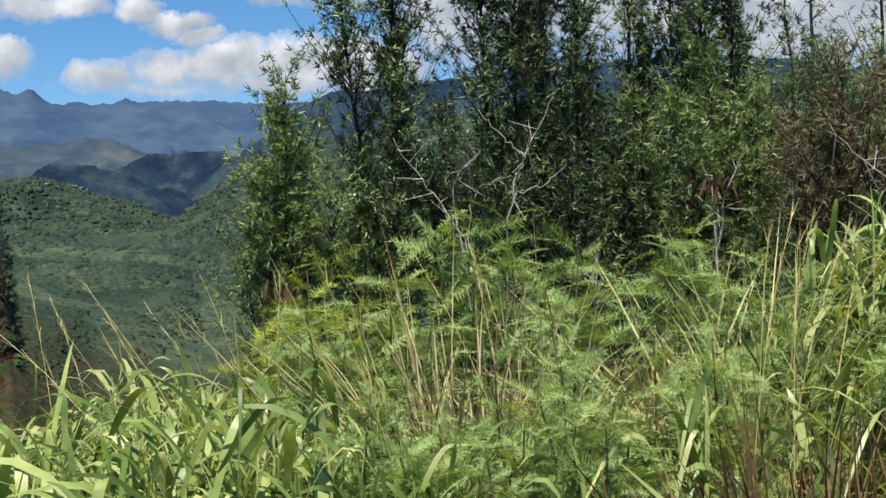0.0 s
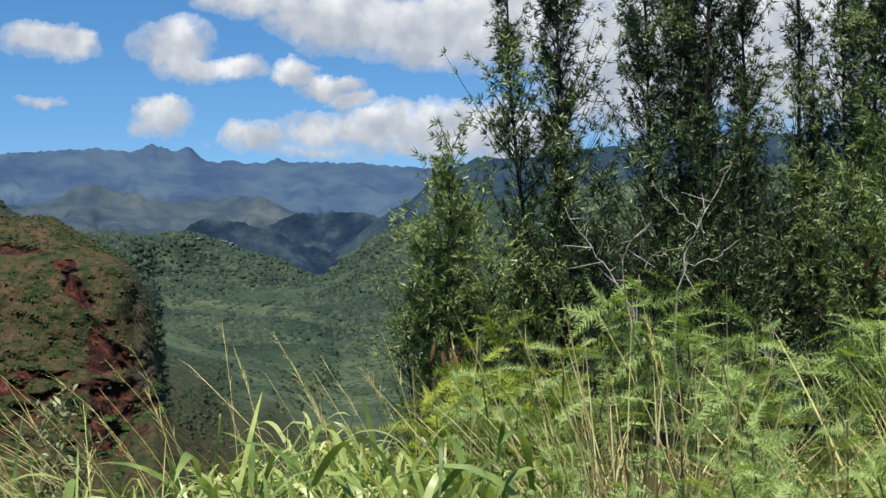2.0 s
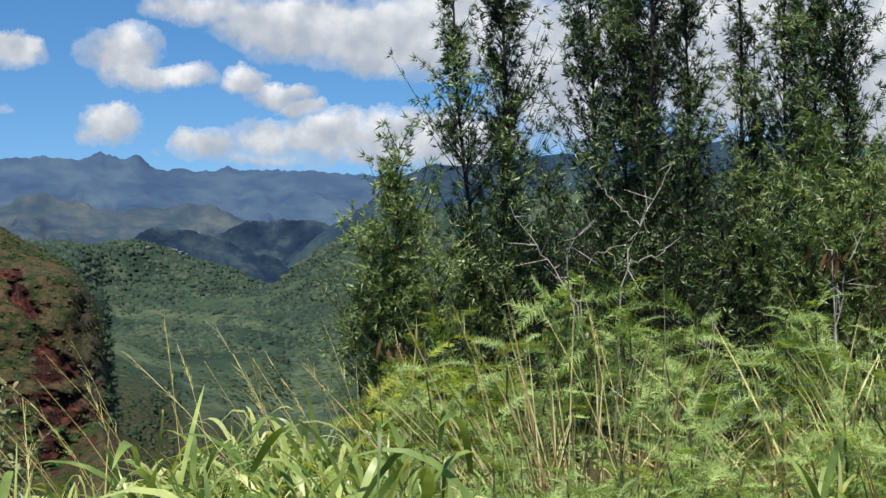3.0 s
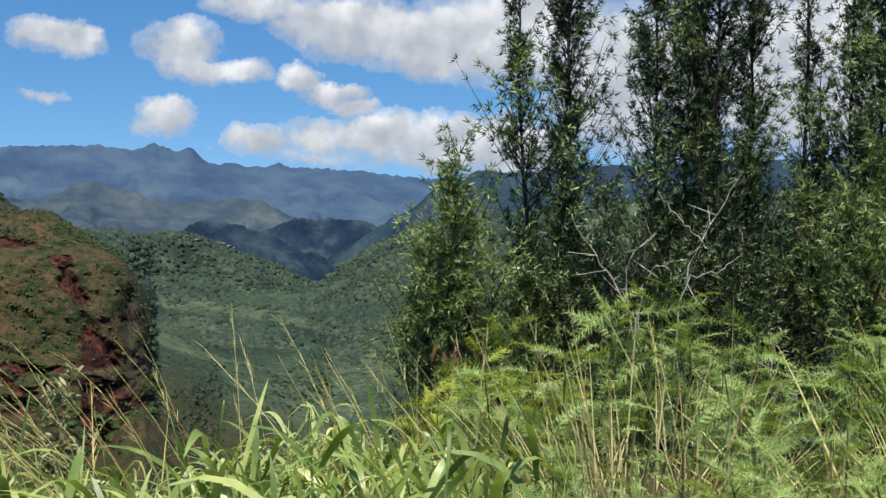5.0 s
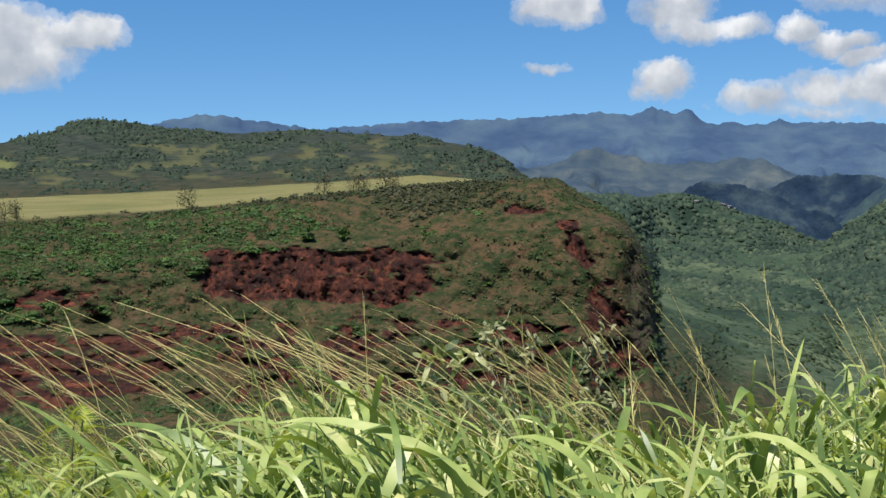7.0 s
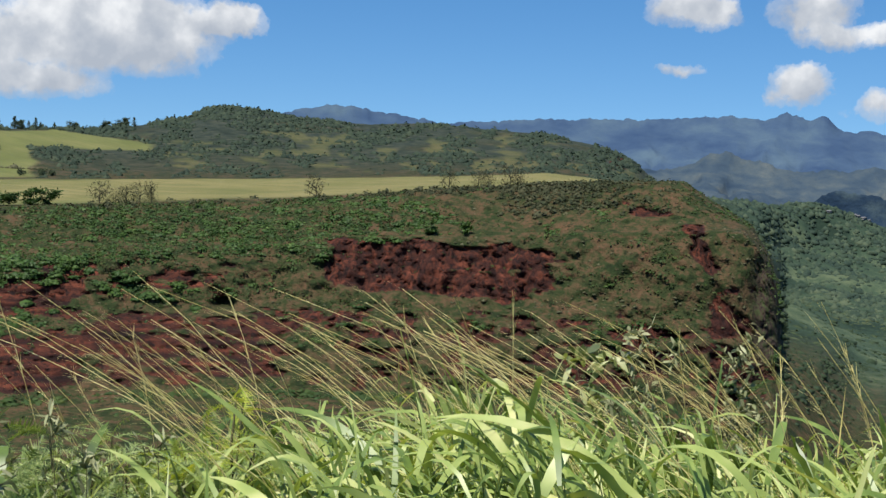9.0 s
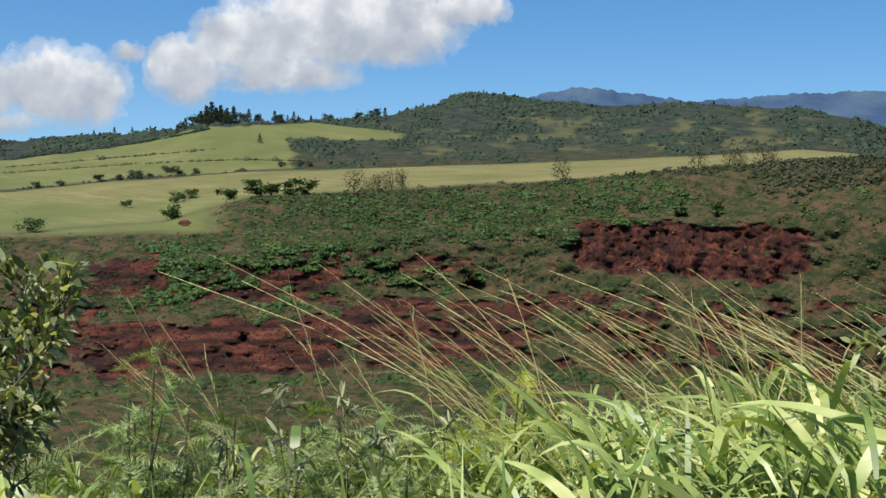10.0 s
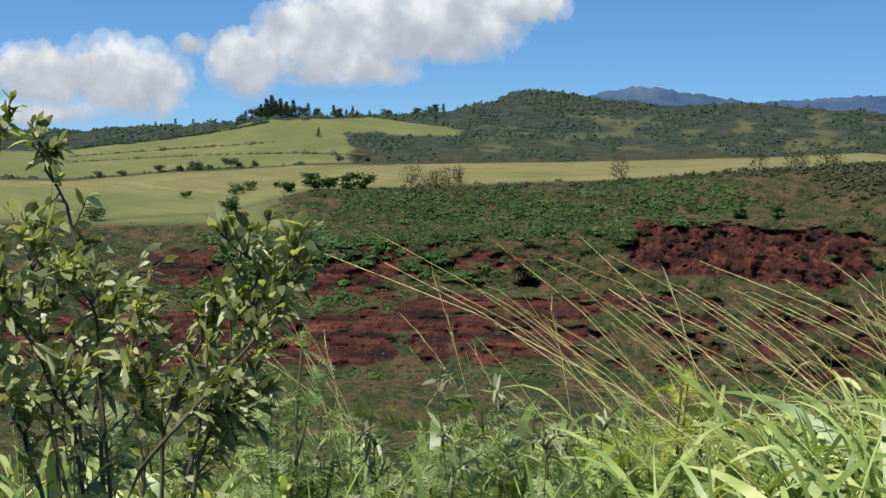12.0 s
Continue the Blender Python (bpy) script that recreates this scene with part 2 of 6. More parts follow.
def land_material():
    """Valley land: scrub, red laterite, dry field, lush grass and forest by the land cover stored on the sheet."""
    m, t, b = material("land", 0.9, 0.1)
    pos = t.nodes.new("ShaderNodeNewGeometry").outputs["Position"]
    cov = t.nodes.new("ShaderNodeAttribute")
    cov.attribute_name = "cover"
    sep = node(t, "ShaderNodeSeparateColor", cov.outputs["Color"])
    red, field, wood = sep.outputs[0], sep.outputs[1], sep.outputs[2]
    fine = noise_tex(t, pos, 0.9, 4).outputs["Fac"]
    mid = noise_tex(t, pos, 0.12, 4).outputs["Fac"]
    big = noise_tex(t, pos, 0.02, 4).outputs["Fac"]
    scrub = ramp(t, mid, [(0.30, (0.012, 0.020, 0.007)), (0.42, (0.024, 0.032, 0.011)), (0.52, (0.042, 0.040, 0.017)), (0.60, (0.072, 0.046, 0.025)), (0.72, (0.105, 0.055, 0.031))])
    scrub = mix(t, ramp(t, fine, [(0.42, (0.7, 0.7, 0.7)), (0.60, (0, 0, 0))]), scrub, (0.018, 0.031, 0.010))
    # bare brown earth and dead brush between the bushes
    bare = noise_tex(t, pos, 0.33, 5, 0.65).outputs["Fac"]
    scrub = mix(t, ramp(t, bare, [(0.50, (0, 0, 0)), (0.60, (0.8, 0.8, 0.8))]), scrub, (0.074, 0.047, 0.025))
    scrub = mix(t, ramp(t, bare, [(0.36, (0.9, 0.9, 0.9)), (0.44, (0, 0, 0))]), scrub, (0.010, 0.016, 0.006))
    forest = ramp(t, mid, [(0.3, (0.012, 0.018, 0.013)), (0.45, (0.019, 0.027, 0.019)), (0.55, (0.029, 0.036, 0.025)), (0.7, (0.046, 0.050, 0.035))])
    lay = node(t, "ShaderNodeMapping", pos)
    lay.inputs["Scale"].default_value = (0.06, 0.06, 0.62)
    strata = noise_tex(t, lay.outputs[0], 1.0, 5).outputs["Fac"]
    tall = node(t, "ShaderNodeMapping", pos)
    tall.inputs["Scale"].default_value = (0.33, 0.33, 0.07)
    flutes = noise_tex(t, tall.outputs[0], 1.0, 5, 0.6).outputs["Fac"]
    west = t.nodes.new("ShaderNodeAttribute")
    west.attribute_name = "west"
    strata = maths(t, "ADD", maths(t, "MULTIPLY", strata, west.outputs["Fac"]), maths(t, "MULTIPLY", flutes, maths(t, "SUBTRACT", 1.0, west.outputs["Fac"])))
    soil = ramp(t, strata, [(0.32, (0.014, 0.008, 0.007)), (0.45, (0.036, 0.014, 0.011)), (0.55, (0.072, 0.024, 0.015)), (0.66, (0.125, 0.039, 0.023)), (0.80, (0.200, 0.072, 0.042))])
    straw = ramp(t, big, [(0.3, (0.105, 0.112, 0.038)), (0.5, (0.165, 0.148, 0.060)), (0.7, (0.215, 0.180, 0.080))])
    green = ramp(t, big, [(0.3, (0.068, 0.086, 0.026)), (0.5, (0.100, 0.114, 0.037)), (0.7, (0.138, 0.138, 0.052))])
    straw = mix(t, wood, straw, green)
    straw = mix(t, maths(t, "MULTIPLY", mid, 0.4), straw, (0.11, 0.115, 0.04))
    row = node(t, "ShaderNodeMapping", pos)
    row.inputs["Scale"].default_value, row.inputs["Rotation"].default_value = (0.02, 0.30, 0.1), (0, 0, radians(48))
    straw = mix(t, ramp(t, noise_tex(t, row.outputs[0], 1.0, 5, 0.65).outputs["Fac"], [(0.42, (0.55, 0.55, 0.55)), (0.56, (0, 0, 0))]), straw, (0.085, 0.092, 0.034))
    wide = noise_tex(t, pos, 0.009, 4, 0.55).outputs["Fac"]
    vale = ramp(t, maths(t, "ADD", maths(t, "MULTIPLY", wide, 0.64), maths(t, "MULTIPLY", maths(t, "ADD", mid, fine), 0.18)), [(0.38, (0.012, 0.023, 0.015)), (0.48, (0.024, 0.042, 0.026)), (0.54, (0.036, 0.057, 0.034)), (0.61, (0.074, 0.095, 0.052))])
    col = mix(t, wood, scrub, forest)
    # Valley green is partly greyed and blued to stand for haze.
    hazed = t.nodes.new("ShaderNodeAttribute")
    hazed.attribute_name = "vale"
    col = mix(t, hazed.outputs["Fac"], col, vale)
    col = mix(t, field, col, straw)
    deep = node(t, "ShaderNodeMapping", pos)
    deep.inputs["Scale"].default_value = (0.60, 0.60, 0.30)
    crack = noise_tex(t, deep.outputs[0], 1.0, 8, 0.70).outputs["Fac"]
    # Crevices of soil and stone go near black: shade put into the colour.
    soil = mix(t, ramp(t, crack, [(0.40, (1, 1, 1)), (0.50, (0, 0, 0))]), soil, (0.016, 0.010, 0.009))
    soil = mix(t, ramp(t, crack, [(0.62, (0, 0, 0)), (0.70, (0.6, 0.6, 0.6))]), soil, (0.052, 0.050, 0.026))
    stone = ramp(t, crack, [(0.38, (0.014, 0.012, 0.011)), (0.48, (0.050, 0.035, 0.027)), (0.57, (0.034, 0.046, 0.018)), (0.72, (0.062, 0.074, 0.030))])
    edge = maths(t, "ADD", red, maths(t, "MULTIPLY_ADD", mid, 1.2, -0.6))
    col = mix(t, ramp(t, edge, [(0.42, (0, 0, 0)), (0.58, (1, 1, 1))]), col, soil)
    col = mix(t, cov.outputs["Alpha"], col, stone)
    # trodden earth and dry litter on the verge
    away = t.nodes.new("ShaderNodeAttribute")
    away.attribute_name = "away"
    grit = noise_tex(t, pos, 14.0, 6, 0.65).outputs["Fac"]
    earth = ramp(t, maths(t, "ADD", maths(t, "MULTIPLY", grit, 0.7), maths(t, "MULTIPLY", fine, 0.3)), [(0.35, (0.026, 0.018, 0.011)), (0.48, (0.052, 0.038, 0.022)), (0.6, (0.048, 0.058, 0.020)), (0.75, (0.110, 0.092, 0.050))])
    col = mix(t, away.outputs["Fac"], earth, col)
    t.links.new(col, b.inputs["Base Color"])
    bump = t.nodes.new("ShaderNodeBump")
    t.links.new(maths(t, "MULTIPLY", maths(t, "MULTIPLY_ADD", away.outputs["Fac"], 0.78, 0.02), maths(t, "MULTIPLY_ADD", maths(t, "MAXIMUM", hazed.outputs["Fac"], wood), -0.85, 1.0)), bump.inputs["Strength"])
    lumps = noise_tex(t, pos, 0.22, 4, 0.6).outputs["Fac"]
    bump.inputs["Distance"].default_value = 2.2
    t.links.new(maths(t, "ADD", maths(t, "MULTIPLY_ADD", fine, 0.35, lumps), maths(t, "MULTIPLY", maths(t, "MULTIPLY", crack, 0.7), red)), bump.inputs["Height"])
    t.links.new(bump.outputs[0], b.inputs["Normal"])
    return m


def forest_material(name, stops, scale):
    m, t, b = material(name, 0.95, 0.05)
    pos = t.nodes.new("ShaderNodeNewGeometry").outputs["Position"]
    n = noise_tex(t, pos, scale, 6, 0.6).outputs["Fac"]
    t.links.new(ramp(t, n, stops), b.inputs["Base Color"])
    bump = t.nodes.new("ShaderNodeBump")
    bump.inputs["Strength"].default_value, bump.inputs["Distance"].default_value = 0.5, 8.0
    t.links.new(noise_tex(t, pos, scale * 6, 4).outputs["Fac"], bump.inputs["Height"])
    t.links.new(bump.outputs[0], b.inputs["Normal"])
    return m


LAND = land_material()
# Far and wall forest: distance haze and cloud shade put into blue base colours.
FAR_FOREST = forest_material("far_forest_haze", [(0.3, (0.024, 0.046, 0.093)), (0.5, (0.039, 0.067, 0.113)), (0.7, (0.062, 0.097, 0.131))], 0.005)
MID_FOREST = forest_material("wall_forest_haze_shade", [(0.32, (0.009, 0.021, 0.039)), (0.5, (0.019, 0.036, 0.053)), (0.68, (0.039, 0.064, 0.066))], 0.010)


# ---- the land: one sheet from the road verge over the valley to the horizon ----
# Rings of the land from the verge outwards. Each is a table by bearing (degrees to the left of +y): distance, height angle from the eye.
def table(text):
    rows = [[float(v) for v in r.split()] for r in text.strip().split(";") if r.strip()]
    return np.array(sorted(rows))


FOOT = table("-60 500 -8; 4 700 -8; 12 760 -7.4; 15.5 520 -8.2; 17 440 -9.4; 18.5 410 -8.9; 19.9 384 -8.2; 20.7 371 -7.6; 21.6 366 -8.3; 22.4 360 -9.4; 23.4 345 -10; 30 335 -9.6; 46 330 -9.4; 70 325 -10; 120 330 -10")
BENCH = table("-60 800 -5; 4 900 -5.0; 12 1050 -4.8; 17 640 -6.6; 18.5 520 -6.6; 20.1 490 -6.5; 20.36 392 -6.4; 20.6 385 -6.1; 21.3 379 -6.8; 22.4 374 -6.0; 24 372 -5.4; 34 372 -5.0; 46 376 -5.3; 58 372 -6.0; 70 368 -6.5; 120 370 -6.5")
BROW = table("-60 1000 -3; 4 1100 -2.6; 9 1150 -2.8; 12 1250 -3.2; 15 1200 -3.6; 17 1000 -4.4; 18.5 800 -5.0; 20.2 700 -5.1; 20.42 410 -4.4; 20.6 400 -3.4; 21.0 396 -2.5; 21.5 394 -1.6; 22.2 393 -1.0; 23 392 -0.9; 26 392 -1.1; 34 396 -1.5; 46 400 -2.1; 56 398 -3.0; 62 396 -3.9; 70 395 -4.4; 120 395 -4.4")
RIM = table("-60 1300 0; 0 1300 -0.6; 8 1350 -1.0; 12 1500 -2.1; 14.8 1450 -2.9; 18.8 1250 -3.2; 20.3 1050 -4.0; 20.46 450 -4.2; 20.55 440 -3.4; 21.1 440 -1.75; 21.8 436 -0.55; 23.7 432 0.55; 24.9 432 1.4; 27.1 430 1.33; 31 430 1.05; 37 432 0.7; 44 435 0.0; 52 438 -0.42; 57 440 -0.75; 61 440 -1.95; 67.6 440 -2.4; 120 440 -3")
FIELD = table("-60 1600 2; -12 1600 2.2; 0 1600 0.6; 8 1600 -0.9; 10 1650 -1.4; 11.6 1720 -1.8; 12.8 1760 -2.25; 15 1650 -2.3; 19 1550 -1.9; 20.4 1400 -2.0; 21.5 800 -1.2; 24 640 0.5; 27 640 1.1; 28.4 640 1.3; 31.3 640 1.58; 35 645 1.4; 41.6 650 1.03; 49.6 660 0.78; 57 670 0.46; 63 680 0.02; 67.6 680 -0.45; 120 680 -1")
SPUR = table("-60 2000 3; -12 2000 3.2; 0 2000 2.3; 5 2000 1.6; 8.1 2000 1.0; 9.0 1980 0.55; 10.1 1950 0.04; 11.7 1900 -1.05; 12.6 1900 -1.85; 13.2 1890 -1.68; 14.8 1860 -0.92; 16.0 1840 -0.46; 16.9 1820 -0.08; 18.0 1800 0.36; 19.0 1780 0.68; 20.0 1740 0.6; 20.9 1700 0.47; 22.2 1640 0.5; 23.3 1600 0.32; 25 1000 0.0; 27.1 1000 2.0; 29 1080 2.9; 31 1150 3.4; 32.5 1200 3.46; 36.5 1250 3.75; 40.4 1280 3.64; 43 1300 3.82; 44.8 1300 4.08; 45.7 1290 4.2; 46.8 1275 4.2; 47.5 1260 4.05; 48.3 1240 3.7; 50.2 1150 3.25; 52.4 1040 2.92; 55 960 2.86; 57.2 920 2.8; 59.4 930 2.6; 60.4 980 2.4; 64 1200 2.1; 67.6 1300 1.75; 120 1500 1.2")
RINGS = [FOOT, BENCH, BROW, RIM, FIELD, SPUR]


def ring(tab, az):
    return np.interp(az, tab[:, 0], tab[:, 1]), np.interp(az, tab[:, 0], tab[:, 2])


def smooth01(x, a, b):
    u = np.clip((x - a) / (b - a), 0, 1)
    return u * u * (3 - 2 * u)


def land_sheet():
    az = np.concatenate([np.arange(-26, 4, 0.5), np.arange(4, 76.001, 0.16), np.arange(78, 332, 3.0)])
    near = 5.5 + 5.5 * smooth01(-az, -12, 0)
    radii, heights = [np.full_like(az, 0.002)], [np.full_like(az, 0.0)]
    for r, z in ((2.2, 0.0), (near, -0.05), (near + 16, -11.0), (150.0, -74.0)):
        radii.append(np.broadcast_to(np.asarray(r, float), az.shape).copy())
        heights.append(np.full_like(az, z))
    for tab in RINGS:
        r, el = ring(tab, az)
        radii.append(r)
        heights.append(EYE + r * np.tan(np.radians(el)))
    radii.append(radii[-1] + 260)
    heights.append(heights[-1] - 34)
    radii.append(np.full_like(az, 2900.0))
    heights.append(np.full_like(az, -40.0))
    radii.append(np.full_like(az, 4950.0))
    heights.append(np.full_like(az, -60.0))
    R, Z = np.array(radii), np.array(heights)
    # behind the road the land runs on level
    back = smooth01(np.abs((az - 25 + 180) % 360 - 180), 70, 105)
    flat = np.interp(R, [0, 300, 5000], [0, 3, 20])
    Z = Z * (1 - back) + flat * back
    steps = [4, 5, 8, 10] + [12, 54, 40, 40, 22, 46, 10, 6, 4]
    rr, zz, ss = [], [], []
    for k, n in enumerate(steps):
        for u in np.arange(n) / n:
            e = u * u * (3 - 2 * u) * 0.5 + u * 0.5
            rr.append(R[k] + (R[k + 1] - R[k]) * u)
            zz.append(Z[k] + (Z[k + 1] - Z[k]) * e)
            ss.append(np.full_like(az, k + u))
    rr.append(R[-1]), zz.append(Z[-1]), ss.append(np.full_like(az, len(steps)))
    r, z, s = np.array(rr), np.array(zz), np.array(ss)
    a = np.broadcast_to(np.radians(az), r.shape)
    x, y = -np.sin(a) * r, np.cos(a) * r
    el = np.degrees(np.arctan2(z - EYE, r))
    d = np.broadcast_to(az, r.shape)
    calm = smooth01(r, 12, 120) * (1 - np.broadcast_to(back, r.shape) * 0.9)

    def patch(a0, a1, e0, e1, soft_a=1.5, soft_e=0.5):
        wob = 0.6 * fbm(d * 0.6, el * 1.5, 3, 40)
        return smooth01(d + 1.6 * fbm(d * 0.5, el * 2.0, 3, 47), a0 - soft_a, a0 + soft_a) * smooth01(-d, -a1 - soft_a, -a1 + soft_a) * smooth01(el + wob, e0 - soft_e, e0 + soft_e) * smooth01(-el - wob, -e1 - soft_e, -e1 + soft_e)

    cliff = smooth01(s, 4.6, 5.2) * smooth01(-s, -7.9, -7.3) * smooth01(d, 20.0, 20.6)
    blot = fbm(d * 0.9, el * 2.2, 4, 3)
    red = 1.0 * patch(30.8, 41.5, -4.3, -1.9, 0.8, 0.4)
    red = np.maximum(red, 1.35 * patch(52.5, 64.5, -8.9, -6.6, 1.5, 0.4))
    red = np.maximum(red, 1.0 * patch(53.0, 64.0, -5.6, -3.7, 2.0, 0.4))
    red = np.maximum(red, 0.80 * patch(43.0, 53.5, -8.6, -5.6, 2.0, 0.6))
    red = np.maximum(red, 0.48 * patch(44.0, 56.0, -4.6, -3.0, 2.0, 0.4))
    red = np.maximum(red, 1.15 * patch(22.4, 23.4, -9.5, -3.5, 0.3, 0.4))
    red = np.maximum(red, 0.7 * patch(20.9, 23.4, -10.0, -6.0, 0.4, 0.4))
    crag = patch(19.9, 21.6, -7.0, -1.8, 0.35, 0.5) * cliff
    red = np.maximum(red, 0.95 * np.exp(-((d - 24.3 - 0.5 * (el + 1.2)) / 0.45) ** 2) * smooth01(el, -3.2, -2.6) * smooth01(-el, 0.2, 0.8))
    red = np.maximum(red, 0.85 * patch(24.6, 26.2, 0.9, 1.7, 0.4, 0.25))
    red = np.maximum(red, 0.75 * patch(26.0, 28.0, -0.6, 0.2, 0.6, 0.3))
    red = np.maximum(red, 0.60 * patch(63.0, 74.0, -9.0, -5.5, 2.0, 0.6))
    red = np.maximum(red, 0.45 * patch(24.0, 45.0, -9.0, -5.0, 2.0, 0.8))
    red = smooth01(red * 0.9 + 0.75 * blot + 0.25 * fbm(d * 3.1, el * 5.0, 3, 44), 0.28, 0.64) * np.clip(red * 3, 0, 1) * cliff
    # ledges and gullies in the bare red rock, hummocks elsewhere
    dd, ee = d + 0.5 * fbm(d * 1.1, el * 1.9, 3, 81), el + 0.35 * fbm(d * 0.9, el * 1.3, 3, 83)
    flute = ridged(dd * 1.7, ee * 0.18, 3, 11) * 2.2 + ridged(dd * 4.6, ee * 0.6, 2, 15) * 1.2
    ledge = ridged(d * 0.5 + 2 * fbm(d * 0.4, el * 0.5, 2, 20), ee * 2.3, 3, 19) * 1.6
    pit = 9 * np.exp(-(((d - 46.5) / 0.55) ** 2 + ((el + 4.95) / 0.30) ** 2) ** 2) + 7 * np.exp(-(((d - 57.4) / 0.22) ** 2 + ((el + 7.5) / 0.34) ** 2) ** 2)
    west = smooth01(d, 42, 46)
    red = np.maximum(red, 0.4 * crag)
    dr = pit + 1.0 * crag * flute + red * (flute * (1.9 - 1.3 * west) + ledge * (0.05 + 1.2 * west)) + cliff * (3.0 * fbm(d * 1.2, el * 1.6, 3, 23) + 0.8 * fbm(d * 5.0, el * 8.0, 3, 25))
    z = z + calm * (np.clip(r, 0, 2000) * 0.0018 * fbm(x / 40, y / 40, 4, 5) + smooth01(r, 500, 1200) * (1 - smooth01(d, 27, 30)) * (1 - 0.75 * smooth01(s, 9.3, 9.9)) * 22 * (ridged(x / 190, y / 190, 5, 9) - 0.25))
    r = r + dr * calm
    x, y = -np.sin(a) * r, np.cos(a) * r
    # fields and woods
    field = smooth01(s, 8.0, 8.12) * smooth01(-s, -9.02, -8.94) * smooth01(d, 26.0, 26.7)
    edge = np.interp(d, [49.9, 52.5, 54.5, 59.2, 61.7, 67.6, 80], [2.35, 2.7, 2.84, 2.55, 1.85, 0.94, 0.6]) + 0.08 * fbm(d * 1.5, d * 0, 2, 8)
    block = smooth01(-d - 0.4 * fbm(d, el * 3, 2, 9), -55.4, -55.0) * smooth01(-el, -2.12, -2.02)
    lush = smooth01(s, 9.03, 9.06) * smooth01(edge - el, 0.0, 0.06) * smooth01(d, 49.6, 50.2) * (1 - block)
    glade = np.exp(-(((d - 9.4) / 0.9) ** 2 + ((el - 0.15) / 0.28) ** 2)) * (r > 900)
    lush = np.maximum(lush, smooth01(glade, 0.35, 0.6) * 0.9)
    low = smooth01(s, 7.2, 7.5) * smooth01(-s, -8.1, -8.0) * smooth01(d, 57.5, 60.0) * smooth01(el, -2.6, -2.2)
    strip = field
    clear = smooth01(fbm(d * 0.9, el * 3.6, 4, 52), 0.14, 0.34) * smooth01(s, 9.06, 9.15) * smooth01(-s, -9.9, -9.7) * smooth01(d, 26.5, 28) * (1 - smooth01(d, 49, 51)) * smooth01(-el, -3.6, -3.2)
    lush = np.maximum(lush, 0.36 * clear)
    field = np.clip(np.maximum(np.maximum(field, lush), low), 0, 1)
    wood = np.maximum(smooth01(r, 560, 900) * (1 - field), (1 - smooth01(r, 20, 200)) * 0.3)
    wood = wood * (1 - 0.5 * smooth01(fbm(x / 60, y / 60, 3, 31), 0.15, 0.5))
    under = np.interp(d, [44, 52.6, 57.6, 61.5, 67.6, 80], [-9, -0.28, -0.62, -0.94, -0.9, -1.0])
    green_low = smooth01(under - el + 0.10 * fbm(d * 1.2, el * 4, 3, 57), -0.10, 0.12)
    wood = np.where(field > 0.5, np.where(strip > 0.5, 0.85 * green_low, 0.9), wood)
    tilled = np.exp(-(((d - 60.1) / 0.30) ** 2 + ((el + 1.95) / 0.17) ** 2)) * 1.2
    tilled = np.maximum(tilled, np.exp(-(((d - 27.9) / 0.6) ** 2 + ((el - 2.3) / 0.28) ** 2)) * (s > 9.1))
    red = np.maximum(red, smooth01(tilled, 0.3, 0.7))
    ground = solid("ground", np.stack([x, y, z], -1), [sheet_faces(r.shape[0], r.shape[1], True), np.arange(r.shape[1])[None]], LAND, smooth=True)
    tagged(ground, "green scrubby valley land with red laterite cliffs and dry fields", "ground", kind="structure")
    att = ground.data.attributes.new("cover", "FLOAT_COLOR", "POINT")
    att.data.foreach_set("color", np.stack([red, field, wood, crag], -1).astype(np.float32).ravel())
    att = ground.data.attributes.new("vale", "FLOAT", "POINT")
    att.data.foreach_set("value", (smooth01(-d, -27, -21) * smooth01(r, 380, 700) * (1 - field)).astype(np.float32).ravel())
    att = ground.data.attributes.new("west", "FLOAT", "POINT")
    att.data.foreach_set("value", west.astype(np.float32).ravel())
    att = ground.data.attributes.new("away", "FLOAT", "POINT")
    att.data.foreach_set("value", smooth01(r, 9, 60).astype(np.float32).ravel())
    return dict(az=az, d=d, s=s, el=el, x=x, y=y, z=z, r=r, red=red, field=field, wood=wood, cols=int((az < 76.01).sum()))


GRID = land_sheet()


